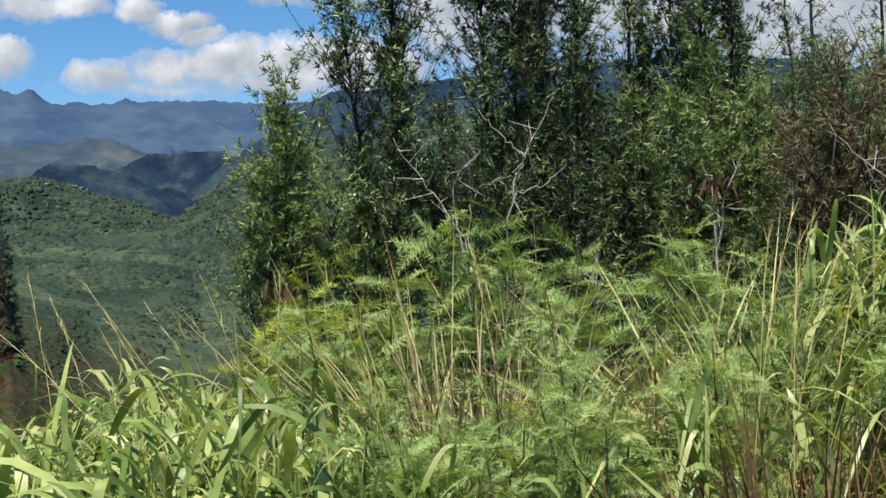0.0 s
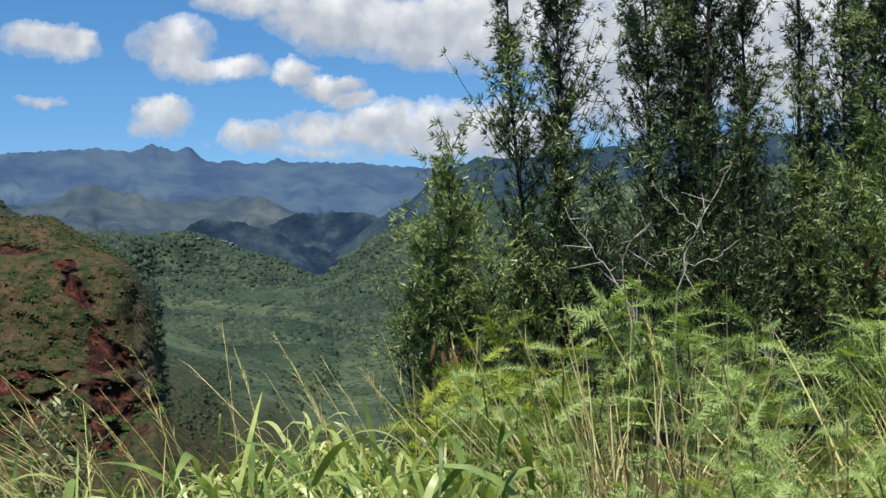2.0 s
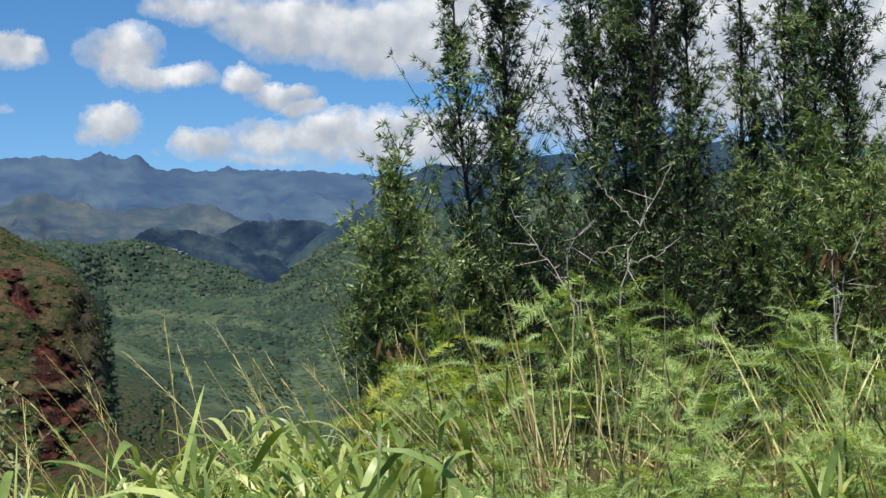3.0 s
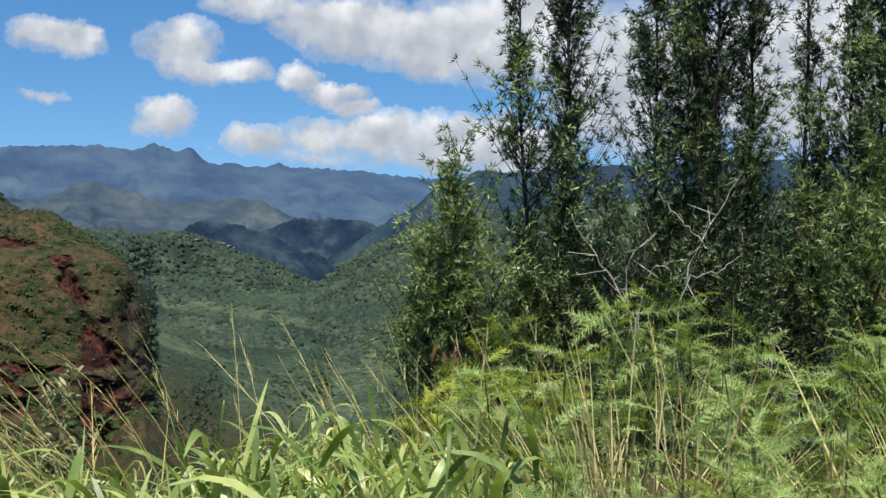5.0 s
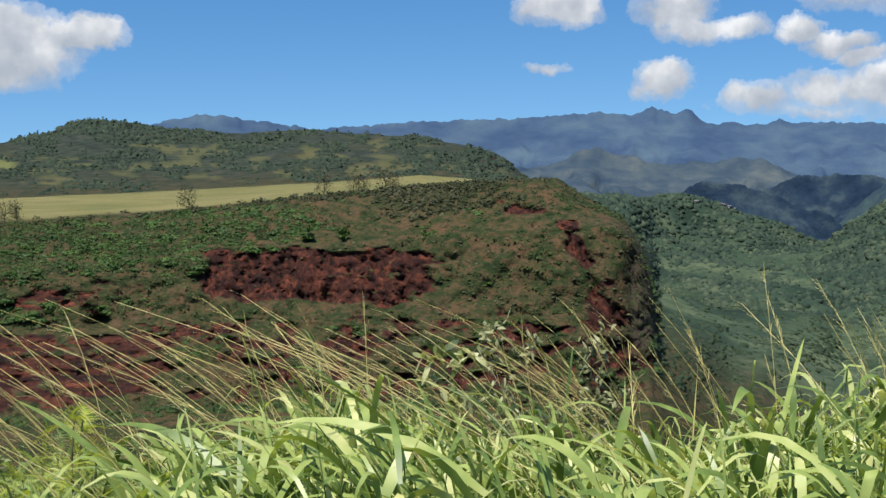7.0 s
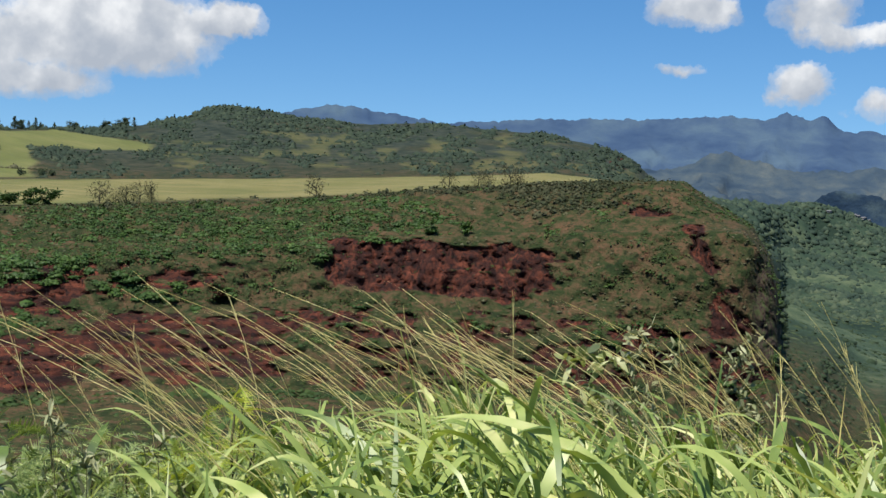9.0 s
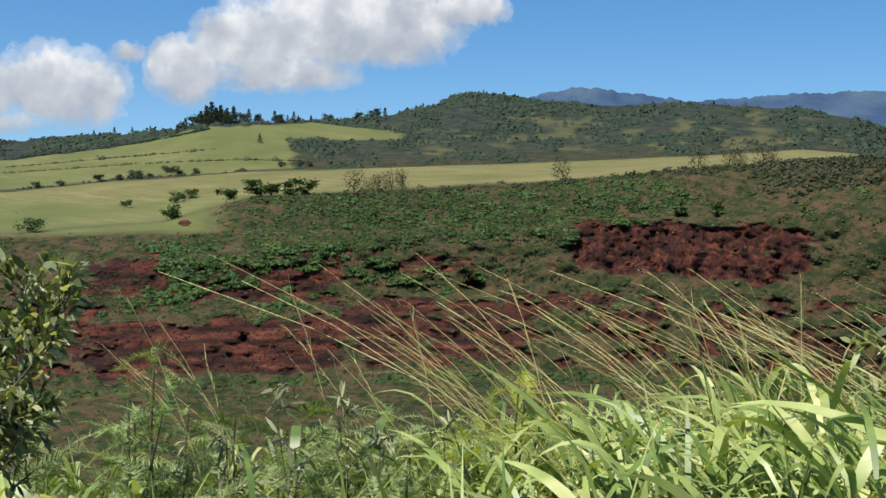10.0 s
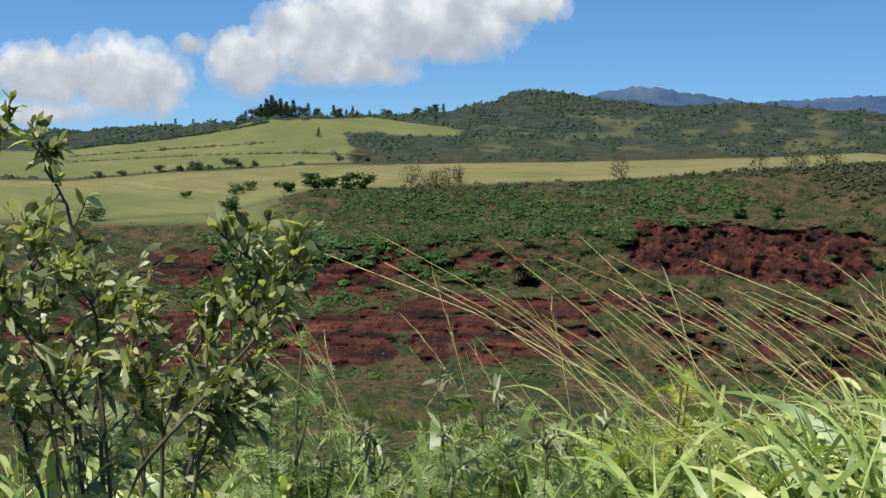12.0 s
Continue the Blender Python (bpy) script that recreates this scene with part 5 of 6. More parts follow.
def feather_shrub(az, r, top_el, stems, leaves, spread, mat, label, flowers=0):
    near = min(max(r / 4.8, 0.5), 1.1)
    leaves, stems = int(leaves * 2.6 / near**1.3), int(stems * 1.6)
    z0 = float(verge_z(az, r)) - 0.03
    base = place(az, r, z0)
    top = EYE + r * math.tan(radians(top_el)) - z0
    root = thing("feathery_shrub", base, label, "shrub", "feathery shrubs on the verge")
    root.location = base
    k = 7
    s = np.linspace(0, 1, k)
    ang = rng.uniform(0, 2 * np.pi, stems)
    out = rng.uniform(0.25, 1.0, stems) * spread
    high = top * (1 - 0.30 * (out / spread) ** 2) * rng.uniform(0.86, 0.98, stems)
    high[0] = top * 0.98
    out[0] *= 0.3
    path = np.stack([np.outer(np.cos(ang) * out, s**1.3), np.outer(np.sin(ang) * out, s**1.3), np.outer(high, s)], -1) + rng.normal(size=(stems, k, 3)) * 0.012 * s[None, :, None]
    for p in path:
        v, f = tubes(p[None], np.linspace(0.009, 0.003, k)[None], 5)
        stem = solid("stem", v, f, GREENSTEM, root)
    who = rng.integers(0, stems, leaves)
    u = 1 - 0.42 * rng.random(leaves) ** 1.5
    c = np.stack([[np.interp(u[i], s, path[who[i], :, d]) for d in range(3)] for i in range(leaves)])
    a2 = rng.uniform(0, 2 * np.pi, leaves)
    way = np.stack([np.cos(a2), np.sin(a2), rng.uniform(-0.35, 1.1, leaves)], -1)
    size = rng.uniform(0.11, 0.21, leaves) * near
    turn = rng.normal(0, 0.8, leaves)
    sets = [stamped(*leaf, c[k::6], way[k::6], size[k::6], turn[k::6]) for k, leaf in enumerate(FEATHER_LEAVES)]
    lv, lf = joined(*sets)
    tagged(solid("foliage", lv, lf, mat, root), kind="stuff")
    for _ in range(flowers):
        i = int(rng.integers(0, leaves))
        p = c[i] + np.array([0, 0, 0.06])
        n = 40
        d = unit(rng.normal(size=(n, 3)))
        fv, ff = ribbons(p + d * 0.002, d, 0.014, 0.004, 0.0, 1, "taper")
        solid("flower", fv, ff, FLUFF, stem, "round cream pompom flower")
    return root


PALE_GREEN = "light green shrub with feathery divided leaves on thin stems"
for az, r, el, st, lv, sp, fl in (
        (-3.6, 5.2, -2.6, 8, 90, 0.42, 2), (-0.4, 5.4, -2.0, 6, 50, 0.24, 1), (-5.6, 4.9, -3.9, 5, 50, 0.26, 0), (-11.0, 5.0, -3.8, 7, 80, 0.34, 1), (-14.0, 4.7, -4.6, 7, 70, 0.36, 0), (-17.0, 4.2, -6.6, 7, 70, 0.42, 0),
        (-20.5, 4.0, -7.0, 6, 50, 0.36, 0), (3.4, 5.0, -5.0, 5, 45, 0.26, 0), (6.3, 4.6, -6.4, 6, 60, 0.36, 1), (7.6, 4.2, -8.4, 6, 55, 0.34, 2), (4.4, 3.6, -10.4, 6, 60, 0.26, 0), (-5.2, 3.3, -9.4, 8, 90, 0.28, 0),
        (-9.4, 3.6, -8.4, 6, 60, 0.28, 0), (-12.8, 3.5, -8.6, 6, 60, 0.28, 0), (1.5, 3.1, -12.2, 5, 50, 0.22, 0), (-7.5, 3.0, -12.6, 5, 45, 0.26, 0), (5.6, 3.2, -11.8, 5, 45, 0.28, 0), (-2.4, 2.9, -13.0, 5, 45, 0.26, 0), (-1.9, 3.5, -9.4, 6, 50, 0.26, 0), (-4.4, 3.9, -7.4, 6, 55, 0.28, 0), (*from_end(57.9, 2.7, -7.0), 4, 26, 0.14, 0)):
    feather_shrub(az, r, el, st, lv, sp, FEATHER, PALE_GREEN, fl)
for az, r, el, st, lv, sp in ((7.2, 5.2, -4.6, 5, 40, 0.25), (5.6, 5.3, -4.2, 5, 40, 0.25), (4.2, 5.2, -4.8, 5, 36, 0.22), (9.3, 5.4, -6.2, 4, 24, 0.25), (52.6, 3.6, -8.4, 5, 36, 0.16)):
    feather_shrub(az, r, el, st, lv, sp, YELLOW_FEATHER, "yellow-green shrub with feathery leaves among the grass")
for az, r, el, st, lv, sp in ((52.5, 4.4, -11.0, 5, 50, 0.4), (72.5, 4.0, -10.6, 5, 50, 0.4), (56.0, 4.0, -11.2, 5, 50, 0.4), (59.5, 3.8, -10.8, 5, 50, 0.36), (63.5, 3.8, -10.4, 5, 50, 0.36), (68.0, 3.8, -10.4, 5, 50, 0.36), (52.0, 3.6, -12.8, 5, 40, 0.36), (69.0, 3.3, -13.0, 5, 40, 0.3), (54.0, 3.3, -13.4, 5, 40, 0.3), (59.0, 3.2, -13.2, 5, 40, 0.3), (64.0, 3.2, -13.0, 5, 40, 0.3)):
    feather_shrub(az, r, el, st, lv, sp, WEED, "low green weedy shrub at the edge of the bank")


# ---- near plants: leafy bushes and pale herbs ----
def leafy_bush(name, az, r, top_el, stems, twigs, leaves, spread, mat, label, leaf=(0.030, 0.055), ratio=0.42, blow=(-0.1, 0.0), low=0.25):
    z0 = float(verge_z(az, r)) - 0.03
    base = place(az, r, z0)
    top = EYE + r * math.tan(radians(top_el)) - z0
    root = thing(name, base, label, "shrub")
    root.location = base
    k = 7
    s = np.linspace(0, 1, k)
    ang = rng.uniform(0, 2 * np.pi, stems)
    out = rng.uniform(0.15, 1.0, stems) * spread
    high = top * rng.uniform(0.55, 0.95, stems)
    high[0], out[0] = top, out[0] * 0.3
    path = np.stack([np.outer(np.cos(ang) * out + blow[0], s**1.3), np.outer(np.sin(ang) * out + blow[1], s**1.3), np.outer(high, s)], -1) + np.cumsum(rng.normal(size=(stems, k, 3)), axis=1) * 0.022 * s[None, :, None]
    for p in path:
        sv, sf = tubes(p[None], np.linspace(0.0036, 0.0008, k)[None], 5)
        stem = solid("stem", sv, sf, GREENSTEM, root)
    who = rng.integers(0, stems, twigs)
    u = low + (1 - low) * np.sqrt(rng.random(twigs))
    who[:stems * 3], u[:stems * 3] = np.arange(stems * 3) % stems, rng.uniform(0.93, 1.0, stems * 3)
    start = np.stack([[np.interp(u[i], s, path[who[i], :, d]) for d in range(3)] for i in range(twigs)])
    a2 = rng.uniform(0, 2 * np.pi, twigs)
    way = unit(np.stack([np.cos(a2) + blow[0], np.sin(a2) + blow[1], rng.uniform(0.4, 1.3, twigs)], -1))
    ln = (0.05 + 0.5 * spread) * rng.uniform(0.35, 1.2, twigs) * (1.2 - u * 0.6)
    tw = start[:, None] + way[:, None] * (ln[:, None] * np.linspace(0, 1, 4))[..., None]
    tv, tf = tubes(tw, np.tile([0.0025, 0.002, 0.0015, 0.001], (twigs, 1)), 3)
    tagged(solid("twiggery", tv, tf, GREENSTEM, stem), kind="stuff")
    n = twigs * leaves
    q = rng.uniform(0.1, 1.05, n)
    i = np.repeat(np.arange(twigs), leaves)
    c = start[i] + way[i] * (ln[i] * q)[:, None]
    d = unit(way[i] * 0.5 + rng.normal(size=(n, 3)) * 0.6 + np.array([blow[0] * 2, blow[1], 0.1]))
    length = rng.uniform(*leaf, n)
    fv, ff = ribbons(c, d, length, length * ratio, rng.uniform(0, 0.6, n), 3, "leaf", rng.normal(0, 0.9, n))
    tagged(solid("foliage", fv, ff, mat, root), kind="stuff")
    return root


BUSH_LEAF = leafy("bush_leaf", [(0.05, (0.075, 0.095, 0.034)), (0.40, (0.165, 0.195, 0.072)), (0.70, (0.300, 0.330, 0.140)), (0.93, (0.480, 0.490, 0.280))], 0.40, 0.45, 0.46, (1.2, 1.2, 0.5), 3.0, 0.7)


def roadside_bush(lines, label, twigs=26, leaf=(0.018, 0.034), spread=0.15):
    """A bush of long wavering stems: each a list of (bearing, height angle, distance) as seen from the path's end."""
    rows = [np.array([at_angle(b, e, d) for b, d, e in (from_end(q[0], q[2], q[1]) for q in line)]) for line in lines]
    base = rows[0][0].copy()
    base[2] = float(verge_z(math.degrees(math.atan2(-base[0], base[1])), math.hypot(base[0], base[1]))) - 0.02
    root = thing("leafy_bush", base, label, "shrub", "leafy bushes beside the road")
    root.location = base
    bits, leaf_at, leaf_way = [], [], []
    t = np.linspace(0, 1, 12)
    for p in rows:
        q = np.stack([np.interp(t, np.linspace(0, 1, len(p)), p[:, k]) for k in range(3)], -1) - base
        q[1:] += np.cumsum(rng.normal(size=(11, 3)) * 0.004, axis=0)
        stem = solid("stem", *tubes(q[None], np.linspace(0.0036, 0.0010, 12)[None], 5), BUSH_STEM, root, smooth=True)
        run = unit(np.gradient(q, axis=0))
        for _ in range(twigs):
            u = 11 * (0.12 + 0.88 * rng.random() ** 0.75)
            k = min(int(u), 10)
            c = q[k] + (q[k + 1] - q[k]) * (u - k)
            way = unit(run[k] * 0.8 + rng.normal(size=3) * 0.75 + np.array([0.25, 0.1, 0.35]))
            ln = spread * rng.uniform(0.3, 1.0) * (1.15 - 0.55 * u / 11)
            w = c + way * (ln * np.linspace(0, 1, 4))[:, None] + np.array([0, 0, 1.0]) * (0.2 * ln * np.linspace(0, 1, 4) ** 2)[:, None]
            bits.append(w)
            n = int(rng.integers(7, 13))
            for v in rng.uniform(0.15, 1.05, n):
                leaf_at.append(c + way * ln * v + np.array([0, 0, 0.2 * ln * v * v]))
                leaf_way.append(unit(way * 0.7 + rng.normal(size=3) * 0.55 + np.array([0.45, 0.15, 0.15])))
    tagged(solid("twiggery", *tubes(np.array(bits), np.tile([0.0016, 0.0013, 0.001, 0.0006], (len(bits), 1)), 3), BUSH_STEM, stem), kind="stuff")
    n = len(leaf_at)
    length = rng.uniform(*leaf, n)
    fv, ff = ribbons(np.array(leaf_at), np.array(leaf_way), length, length * rng.uniform(0.30, 0.46, n), rng.uniform(-0.1, 0.6, n), 3, "leaf", rng.normal(0, 1.0, n))
    tagged(solid("foliage", fv, ff, BUSH_LEAF, root), kind="stuff")
    return root


BUSH_STEM = barky("dark_bush_stem", (0.050, 0.045, 0.025), (0.140, 0.125, 0.070))
BUSH = "windblown bush with small glossy green leaves beside the road"
roadside_bush([[(64.8, -30, 1.6), (66.6, -10.3, 1.6), (66.8, -5.6, 1.6), (67.4, -3.6, 1.6)],
               [(65.2, -30, 1.6), (67.6, -11, 1.55), (69.4, -8.0, 1.5), (70.6, -5.0, 1.5)],
               [(65.0, -30, 1.6), (68.4, -12, 1.6), (71.0, -7.5, 1.6), (71.8, -5.0, 1.6)],
               [(66.0, -30, 1.65), (67.6, -12, 1.7), (67.8, -7, 1.7), (65.2, -4.4, 1.7)],
               [(65.6, -30, 1.6), (69.0, -14, 1.5), (70.4, -10.5, 1.5), (73.0, -8.0, 1.5)],
               [(66.4, -30, 1.7), (68.6, -10, 1.75), (69.4, -5, 1.75), (69.6, -3.6, 1.75)]], BUSH, 24, (0.017, 0.034), 0.105)
roadside_bush([[(66.0, -30, 1.5), (65.6, -14.5, 1.45), (62.5, -12.2, 1.4), (59.7, -8.8, 1.35), (58.3, -6.6, 1.35), (57.5, -4.3, 1.35)],
               [(65.6, -30, 1.5), (62.0, -11, 1.42), (60.2, -7.2, 1.4), (59.8, -4.4, 1.4), (60.6, -3.2, 1.4)],
               [(65.0, -30, 1.5), (64.2, -12, 1.45), (63.0, -8.2, 1.45), (62.4, -5.6, 1.45)],
               [(64.0, -30, 1.5), (61.6, -13.5, 1.4), (60.6, -11.2, 1.4), (58.8, -9.4, 1.4)],
               [(65.0, -30, 1.5), (64.6, -13, 1.5), (65.2, -8.8, 1.5), (65.0, -6.4, 1.5)]], "smaller windblown bush with glossy leaves and a bent stem", 30, (0.016, 0.030), 0.08)
for az, r, el, sp in ((66.0, 1.75, -9.2, 0.22), (69.6, 1.8, -8.8, 0.24), (63.0, 1.7, -11.0, 0.18)):
    leafy_bush("leafy_bush", *from_end(az, r, el), 7, 110, 13, sp, BUSH_LEAF, "low leafy growth at the foot of the roadside bush", (0.016, 0.030), 0.38, (0.05, 0.0), 0.2)
roadside_bush([[(65.4, -30, 1.62), (66.7, -6, 1.62), (67.5, -2.4, 1.62), (68.4, -0.4, 1.62), (68.8, 1.2, 1.62)]], "thin leafy shoot rising above the bush", 16, (0.018, 0.032), 0.06)
roadside_bush([[(72.0, -30, 1.7), (71.9, -8, 1.7), (71.3, 1.0, 1.7), (70.4, 3.0, 1.7)]], "single leafy shoot tipped with bright green leaves", 9, (0.018, 0.030), 0.05)
HERB = "pale silvery-green herb standing above the grass"
leafy_bush("pale_herb", 32.6, 5.2, -7.0, 3, 16, 9, 0.16, BROADLEAF, "small leafy sapling standing above the grass", (0.05, 0.085))
leafy_bush("pale_herb", 31.0, 5.0, -6.8, 5, 46, 9, 0.30, PALELEAF, HERB, (0.03, 0.06), 0.3)
leafy_bush("pale_herb", 28.6, 5.0, -7.6, 5, 46, 9, 0.30, PALELEAF, HERB, (0.03, 0.06), 0.3)
leafy_bush("pale_herb", 25.3, 4.9, -7.1, 5, 56, 10, 0.24, PALELEAF, HERB, (0.03, 0.06), 0.3)
for az, r, el in ((50.0, 2.6, -9.1), (47.6, 2.9, -10.6), (46.0, 2.7, -12.0), (43.6, 3.1, -11.6), (53.0, 2.8, -11.2)):
    leafy_bush("pale_herb", *from_end(az, r, el), 3, 22, 8, 0.10, PALELEAF, "herb with whitish upright leaf tips in the weeds", (0.028, 0.055), 0.22, (0.05, 0.0))


# ---- trees on the bank ----
rng = np.random.default_rng(41)


def bank_tree(az, r, stems, label, branches=70, leaves=28, reach=0.42, low=0.12, group="dark trees on the bank", mat=ACACIA):
    """stems: offset in bearing, height in metres above the eye's level, lean in metres to the left."""
    z0 = float(verge_z(az, r)) - 0.05
    base = place(az, r, z0)
    root = thing("slender_tree", base, label, "tree", group)
    root.location = base
    side, out = place(az + 90, 1.0, 0.0), place(az, 1.0, 0.0)
    k = 12
    s = np.linspace(0, 1, k)
    n = len(stems)
    path = []
    for off, top, lean in stems:
        h = EYE + top - z0
        x = np.radians(off) * r
        p = np.outer(x * np.clip(s * 2.2, 0, 1) + lean * s**1.4, side) + np.outer(rng.normal(0, 0.25) * s, out) + np.outer(h * s, [0, 0, 1.0])
        p += np.cumsum(rng.normal(size=(k, 3)) * np.array([0.022, 0.022, 0]), axis=0)
        path.append(p)
    path = np.array(path)
    heights = path[:, -1, 2]
    for p, h in zip(path, heights):
        v, f = tubes(p[None], np.linspace(1, 0.16, k)[None] * (0.006 + 0.0036 * h), 7)
        trunk = solid("trunk", v, f, BARK, root, smooth=True)
    who = np.repeat(np.arange(n), branches)
    m = len(who)
    u = low + (1.0 - low) * rng.random(m) ** 0.9
    start = np.stack([[np.interp(u[i], s, path[who[i], :, d]) for d in range(3)] for i in range(m)])
    a2 = rng.uniform(0, 2 * np.pi, m)
    way = unit(np.stack([np.cos(a2), np.sin(a2), rng.uniform(0.6, 1.8, m)], -1))
    ln = reach * rng.lognormal(-0.08, 0.45, m).clip(0.3, 2.0) * (1.25 - 0.55 * u) * (1 + 0.55 * grain(u * 9 + 3.7 * who, who * 1.0, 91))
    t = np.linspace(0, 1, 3)
    limb = start[:, None] + way[:, None] * (ln[:, None] * t)[..., None] + np.array([0, 0, 1.0]) * (0.22 * ln[:, None] * t**2)[..., None]
    bv, bf = tubes(limb, np.tile(np.linspace(0.006, 0.0015, 3), (m, 1)), 3)
    tagged(solid("branchwork", bv, bf, BARK, trunk), kind="stuff")
    # leaves in starry tufts along each branch, the largest at its tip
    tufts, rays = 6, leaves // 3
    i = np.repeat(np.arange(m), tufts)
    q = np.tile(np.linspace(0.28, 1.0, tufts), m) + rng.normal(0, 0.05, m * tufts)
    c = start[i] + way[i] * (ln[i] * q)[:, None] + np.array([0, 0, 1.0]) * (0.22 * ln[i] * q**2)[:, None] + rng.normal(size=(m * tufts, 3)) * 0.02
    aim = unit(way[i] + 0.5 * rng.normal(size=c.shape))
    c, aim = np.repeat(c, rays, axis=0), np.repeat(aim, rays, axis=0)
    d = unit(aim * 0.85 + unit(rng.normal(size=c.shape)) * 0.75 + np.array([0, 0, -0.22]))
    length = rng.uniform(0.040, 0.092, len(c))
    lv, lf = needles(c, d, length, length * rng.uniform(0.11, 0.16, len(c)))
    tagged(solid("crown", lv, lf, mat, root), kind="stuff")
    return root


SLIM = "slender dark green tree with narrow willowy leaves"
bank_tree(7.0, 9.2, [(0.1, 0.72, 0.06), (0.7, -0.1, 0.10), (-0.6, 0.1, 0.0), (0.9, -0.5, 0.14)], "young sunlit tree with narrow green leaves on the bank", 110, 52, 0.36, 0.16, mat=SUNLEAF)
bank_tree(2.2, 9.4, [(1.4, 3.0, 0.22), (-0.9, 3.2, 0.06), (0.4, 2.3, 0.10)], SLIM, 150, 48, 0.38, 0.15)
bank_tree(-4.2, 9.6, [(1.9, 2.6, 0.02), (0.8, 3.4, 0.04), (-1.1, 3.5, -0.02), (-2.2, 2.6, -0.05), (0.0, 2.8, 0.0)], SLIM, 150, 52, 0.46, 0.15)
bank_tree(-8.8, 9.8, [(0.2, 3.5, 0.0), (-0.5, 1.6, -0.05)], SLIM, 60, 36, 0.24, 0.15)
bank_tree(-12.0, 9.6, [(0.8, 3.2, 0.0), (-0.5, 3.4, -0.05), (-1.1, 2.0, -0.05)], SLIM, 160, 58, 0.36, 0.15)
bank_tree(-16.8, 12.0, [(0.8, 3.2, 0.0), (-0.9, 4.0, 0.1)], SLIM, 70, 28, 0.30, 0.3)
bank_tree(-21.0, 12.0, [(1.0, 3.6, 0.0), (-0.6, 4.2, 0.1), (-2.4, 3.6, -0.1)], SLIM, 70, 28, 0.36, 0.2)
for az, r, top in ((-1.4, 11.0, 0.45), (-3.4, 11.0, 2.0), (-5.4, 11.2, 2.4), (-7.6, 11.0, 0.8), (-10.8, 11.2, 1.7), (-12.6, 11.0, 2.0), (-14.2, 11.0, 0.35), (-18.6, 11.4, 0.8)):
    bank_tree(az, r, [(0.7, top, 0.1), (-0.8, top - 0.4, -0.1)], SLIM, 80, 36, 0.40, 0.2)
LOW = "low dark green tree with narrow leaves filling the bank"
for az, r, top in ((8.6, 9.6, -0.55), (4.6, 9.2, -0.2), (3.2, 10.2, 0.1), (0.4, 9.8, 0.2), (-1.6, 9.2, 0.0), (-5.6, 9.2, 0.2), (-7.4, 10.2, 0.4), (-10.4, 9.4, 0.4), (-13.8, 9.6, 0.6), (-16.0, 10.0, 0.5), (-18.6, 10.0, 0.7), (-21.4, 10.0, 0.6), (-24.0, 10.0, 0.8)):
    bank_tree(az, r, [(0.8, top, 0.1), (-0.8, top - 0.2, -0.1), (0.0, top - 0.4, 0.0)], LOW if az > -9 else "pale olive low tree with sunlit narrow leaves on the bank", 60, 32, 0.40, 0.12, "low trees on the bank", ACACIA if -9 < az < 4 else SUNLEAF)

bank_tree(-12.7, 8.7, [(0.2, 0.78, 0.0), (-0.7, 0.3, -0.05), (0.8, 0.35, 0.05), (-0.2, 0.0, 0.0)], "sunlit yellow-green sapling with narrow leaves on the bank", 80, 40, 0.30, 0.12, "low trees on the bank", SUNLEAF)
DRYLEAF = leafy("dry_olive_leaf", [(0.1, (0.050, 0.048, 0.022)), (0.5, (0.130, 0.115, 0.055)), (0.9, (0.270, 0.225, 0.120))], 0.6, 0.25, 0.25, (1.2, 1.0, 0.5), 2.5)
for az, r, top in ((-17.4, 8.4, 0.1), (-20.0, 8.2, 0.45), (-22.6, 8.2, 0.5)):
    bank_tree(az, r, [(0.9, top, 0.05), (-0.9, top - 0.1, -0.05), (0.0, top - 0.3, 0.0)], "half-dry olive-brown low tree on the bank", 60, 30, 0.36, 0.1, "low trees on the bank", DRYLEAF)

# ---- dead branches and withered leaves ----
def dead_branch(lines, label):
    """Bare twigs: each a list of (bearing, height angle, distance) from its foot to its tip."""
    lines = [np.array([at_angle(*p) for p in line]) for line in lines]
    base = lines[0][0]
    root = thing("dead_branch", base, label, "branch")
    root.location = base
    for i, p in enumerate(lines):
        t = np.linspace(0, 1, 14)
        q = np.stack([np.interp(t, np.linspace(0, 1, len(p)), p[:, d]) for d in range(3)], -1) - base
        q[1:-1] += rng.normal(size=(12, 3)) * 0.008
        thick = 0.0050 if i == 0 else 0.0036
        v, f = tubes(q[None], np.linspace(thick, 0.0015, 14)[None], 5)
        if i == 0:
            n = 10
            j = rng.integers(4, 13, n)
            d = unit(rng.normal(size=(n, 3)) + np.array([0, 0, 0.4]))
            for w in q[j][:, None] + d[:, None] * (rng.uniform(0.06, 0.2, n)[:, None] * np.linspace(0, 1, 4))[..., None]:
                solid("twig", *tubes(w[None], np.array([[0.003, 0.0025, 0.002, 0.001]]), 3), DEADWOOD, root)
        solid("limb" if i == 0 else "twig", v, f, DEADWOOD, root, smooth=True)
    return root


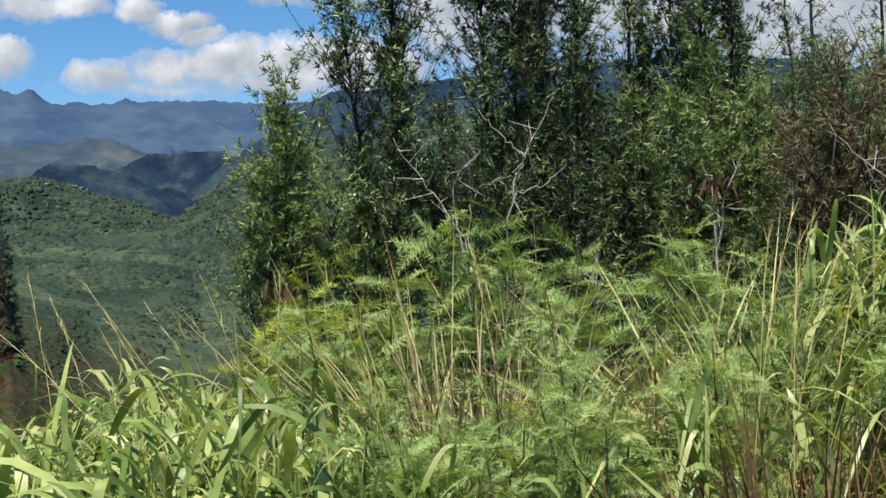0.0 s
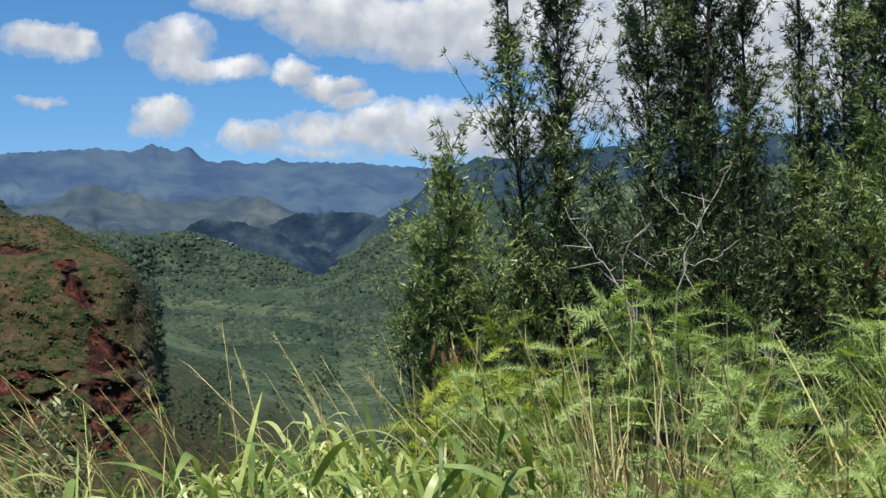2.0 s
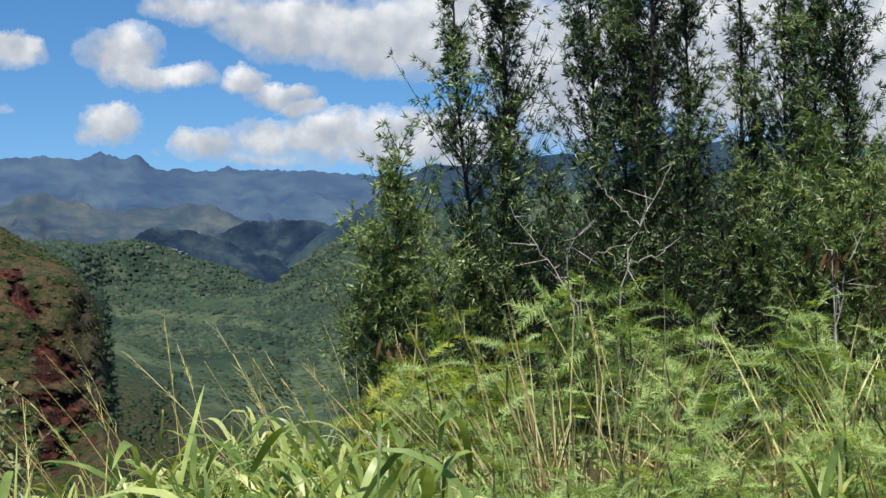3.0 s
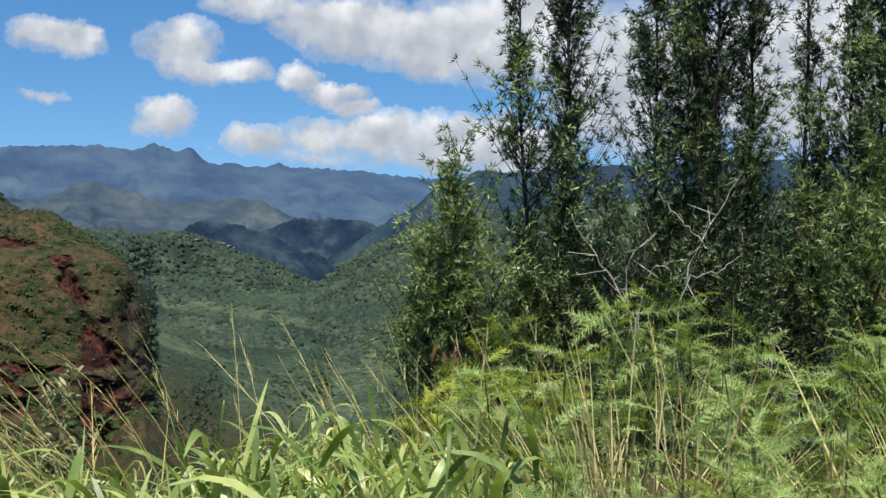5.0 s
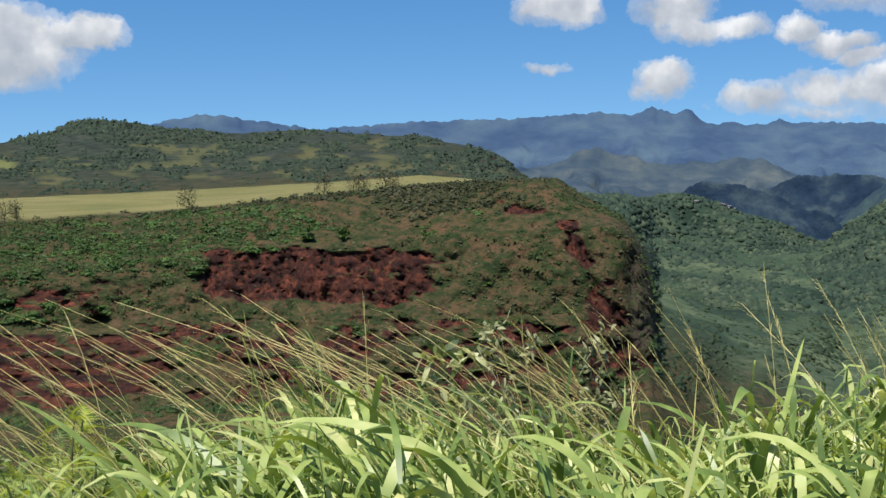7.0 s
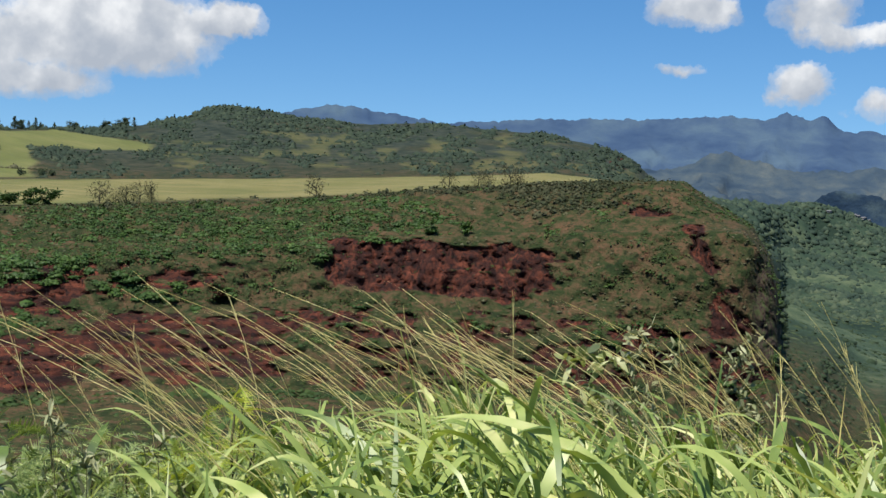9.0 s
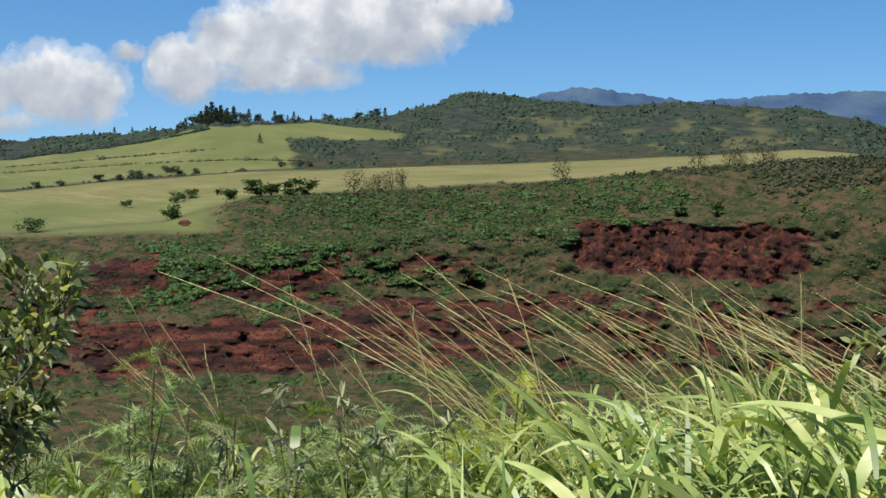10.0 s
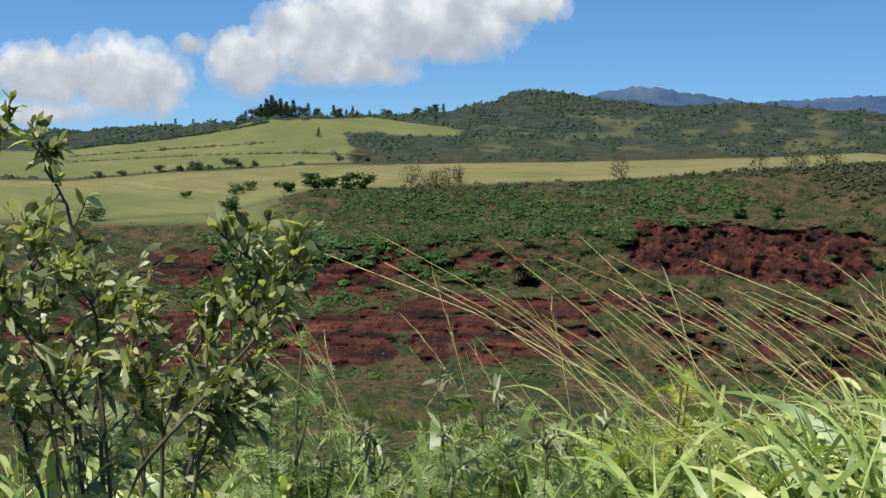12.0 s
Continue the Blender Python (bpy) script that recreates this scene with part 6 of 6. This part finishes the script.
D = 6.4
DEAD = "bleached bare dead branch rising from the shrubs"
dead_branch([[(-2.6, -6.5, D), (-2.7, -2.5, D), (-3.8, 0.35, D), (-4.7, 1.9, D), (-5.6, 3.7, D)], [(-3.8, 0.1, D), (-2.7, 1.2, D), (-1.7, 2.5, D)], [(-3.0, -1.75, D), (-4.5, -1.3, D), (-5.7, -0.4, D)]], DEAD)
dead_branch([[(-0.8, -7, D), (-0.5, -3.2, D), (-0.2, -1.3, D), (-0.8, -0.2, D), (-1.7, 0.5, D)], [(-0.7, -4.5, D), (-1.1, -2.2, D), (-1.6, -1.1, D), (-3.1, -0.7, D)]], DEAD)
dead_branch([[(-1.2, -6, D), (-0.6, -3.4, D), (0.6, -1.5, D), (1.3, -0.4, D), (2.4, 1.4, D)]], DEAD)
dead_branch([[(-12.2, -8, 6.0), (-12.5, -5.4, 6.0), (-12.9, -2.3, 6.0), (-14.1, 0.1, 6.0)], [(-12.9, -2.3, 6.0), (-11.9, -0.7, 6.0)]], DEAD)
dead_branch([[(-6.6, -10, 5.6), (-6.7, -7.6, 5.6), (-6.8, -4.1, 5.6)]], DEAD)
dead_branch([[(-22, -4, 6.5), (-20.0, -1.7, 6.5), (-17.7, 0.4, 6.5)]], DEAD)


def withered_leaves(az, el, r):
    p = at_angle(az, el, r)
    root = thing("withered_leaves", p, "bunch of hanging withered red-brown leaves on a twig", "leaves")
    root.location = p
    n = 26
    tv, tf = tubes(np.array([[[0, 0, -0.9], [0.01, 0, -0.4], [0, 0, 0.03]]]), np.array([[0.006, 0.005, 0.003]]), 5)
    solid("twig", tv, tf, DEADWOOD, root)
    c = rng.normal(size=(n, 3)) * np.array([0.05, 0.05, 0.02])
    v, f = ribbons(c, np.column_stack([rng.normal(0, 0.5, n), rng.normal(0, 0.5, n), -np.ones(n) * 0.8]), rng.uniform(0.06, 0.11, n), rng.uniform(0.014, 0.024, n), 0.3, 3, "leaf", rng.normal(0, 1, n))
    solid("leaves", v, f, BROWN, root)


withered_leaves(-12.4, -1.5, 6.0)
withered_leaves(7.9, -5.4, 6.2)
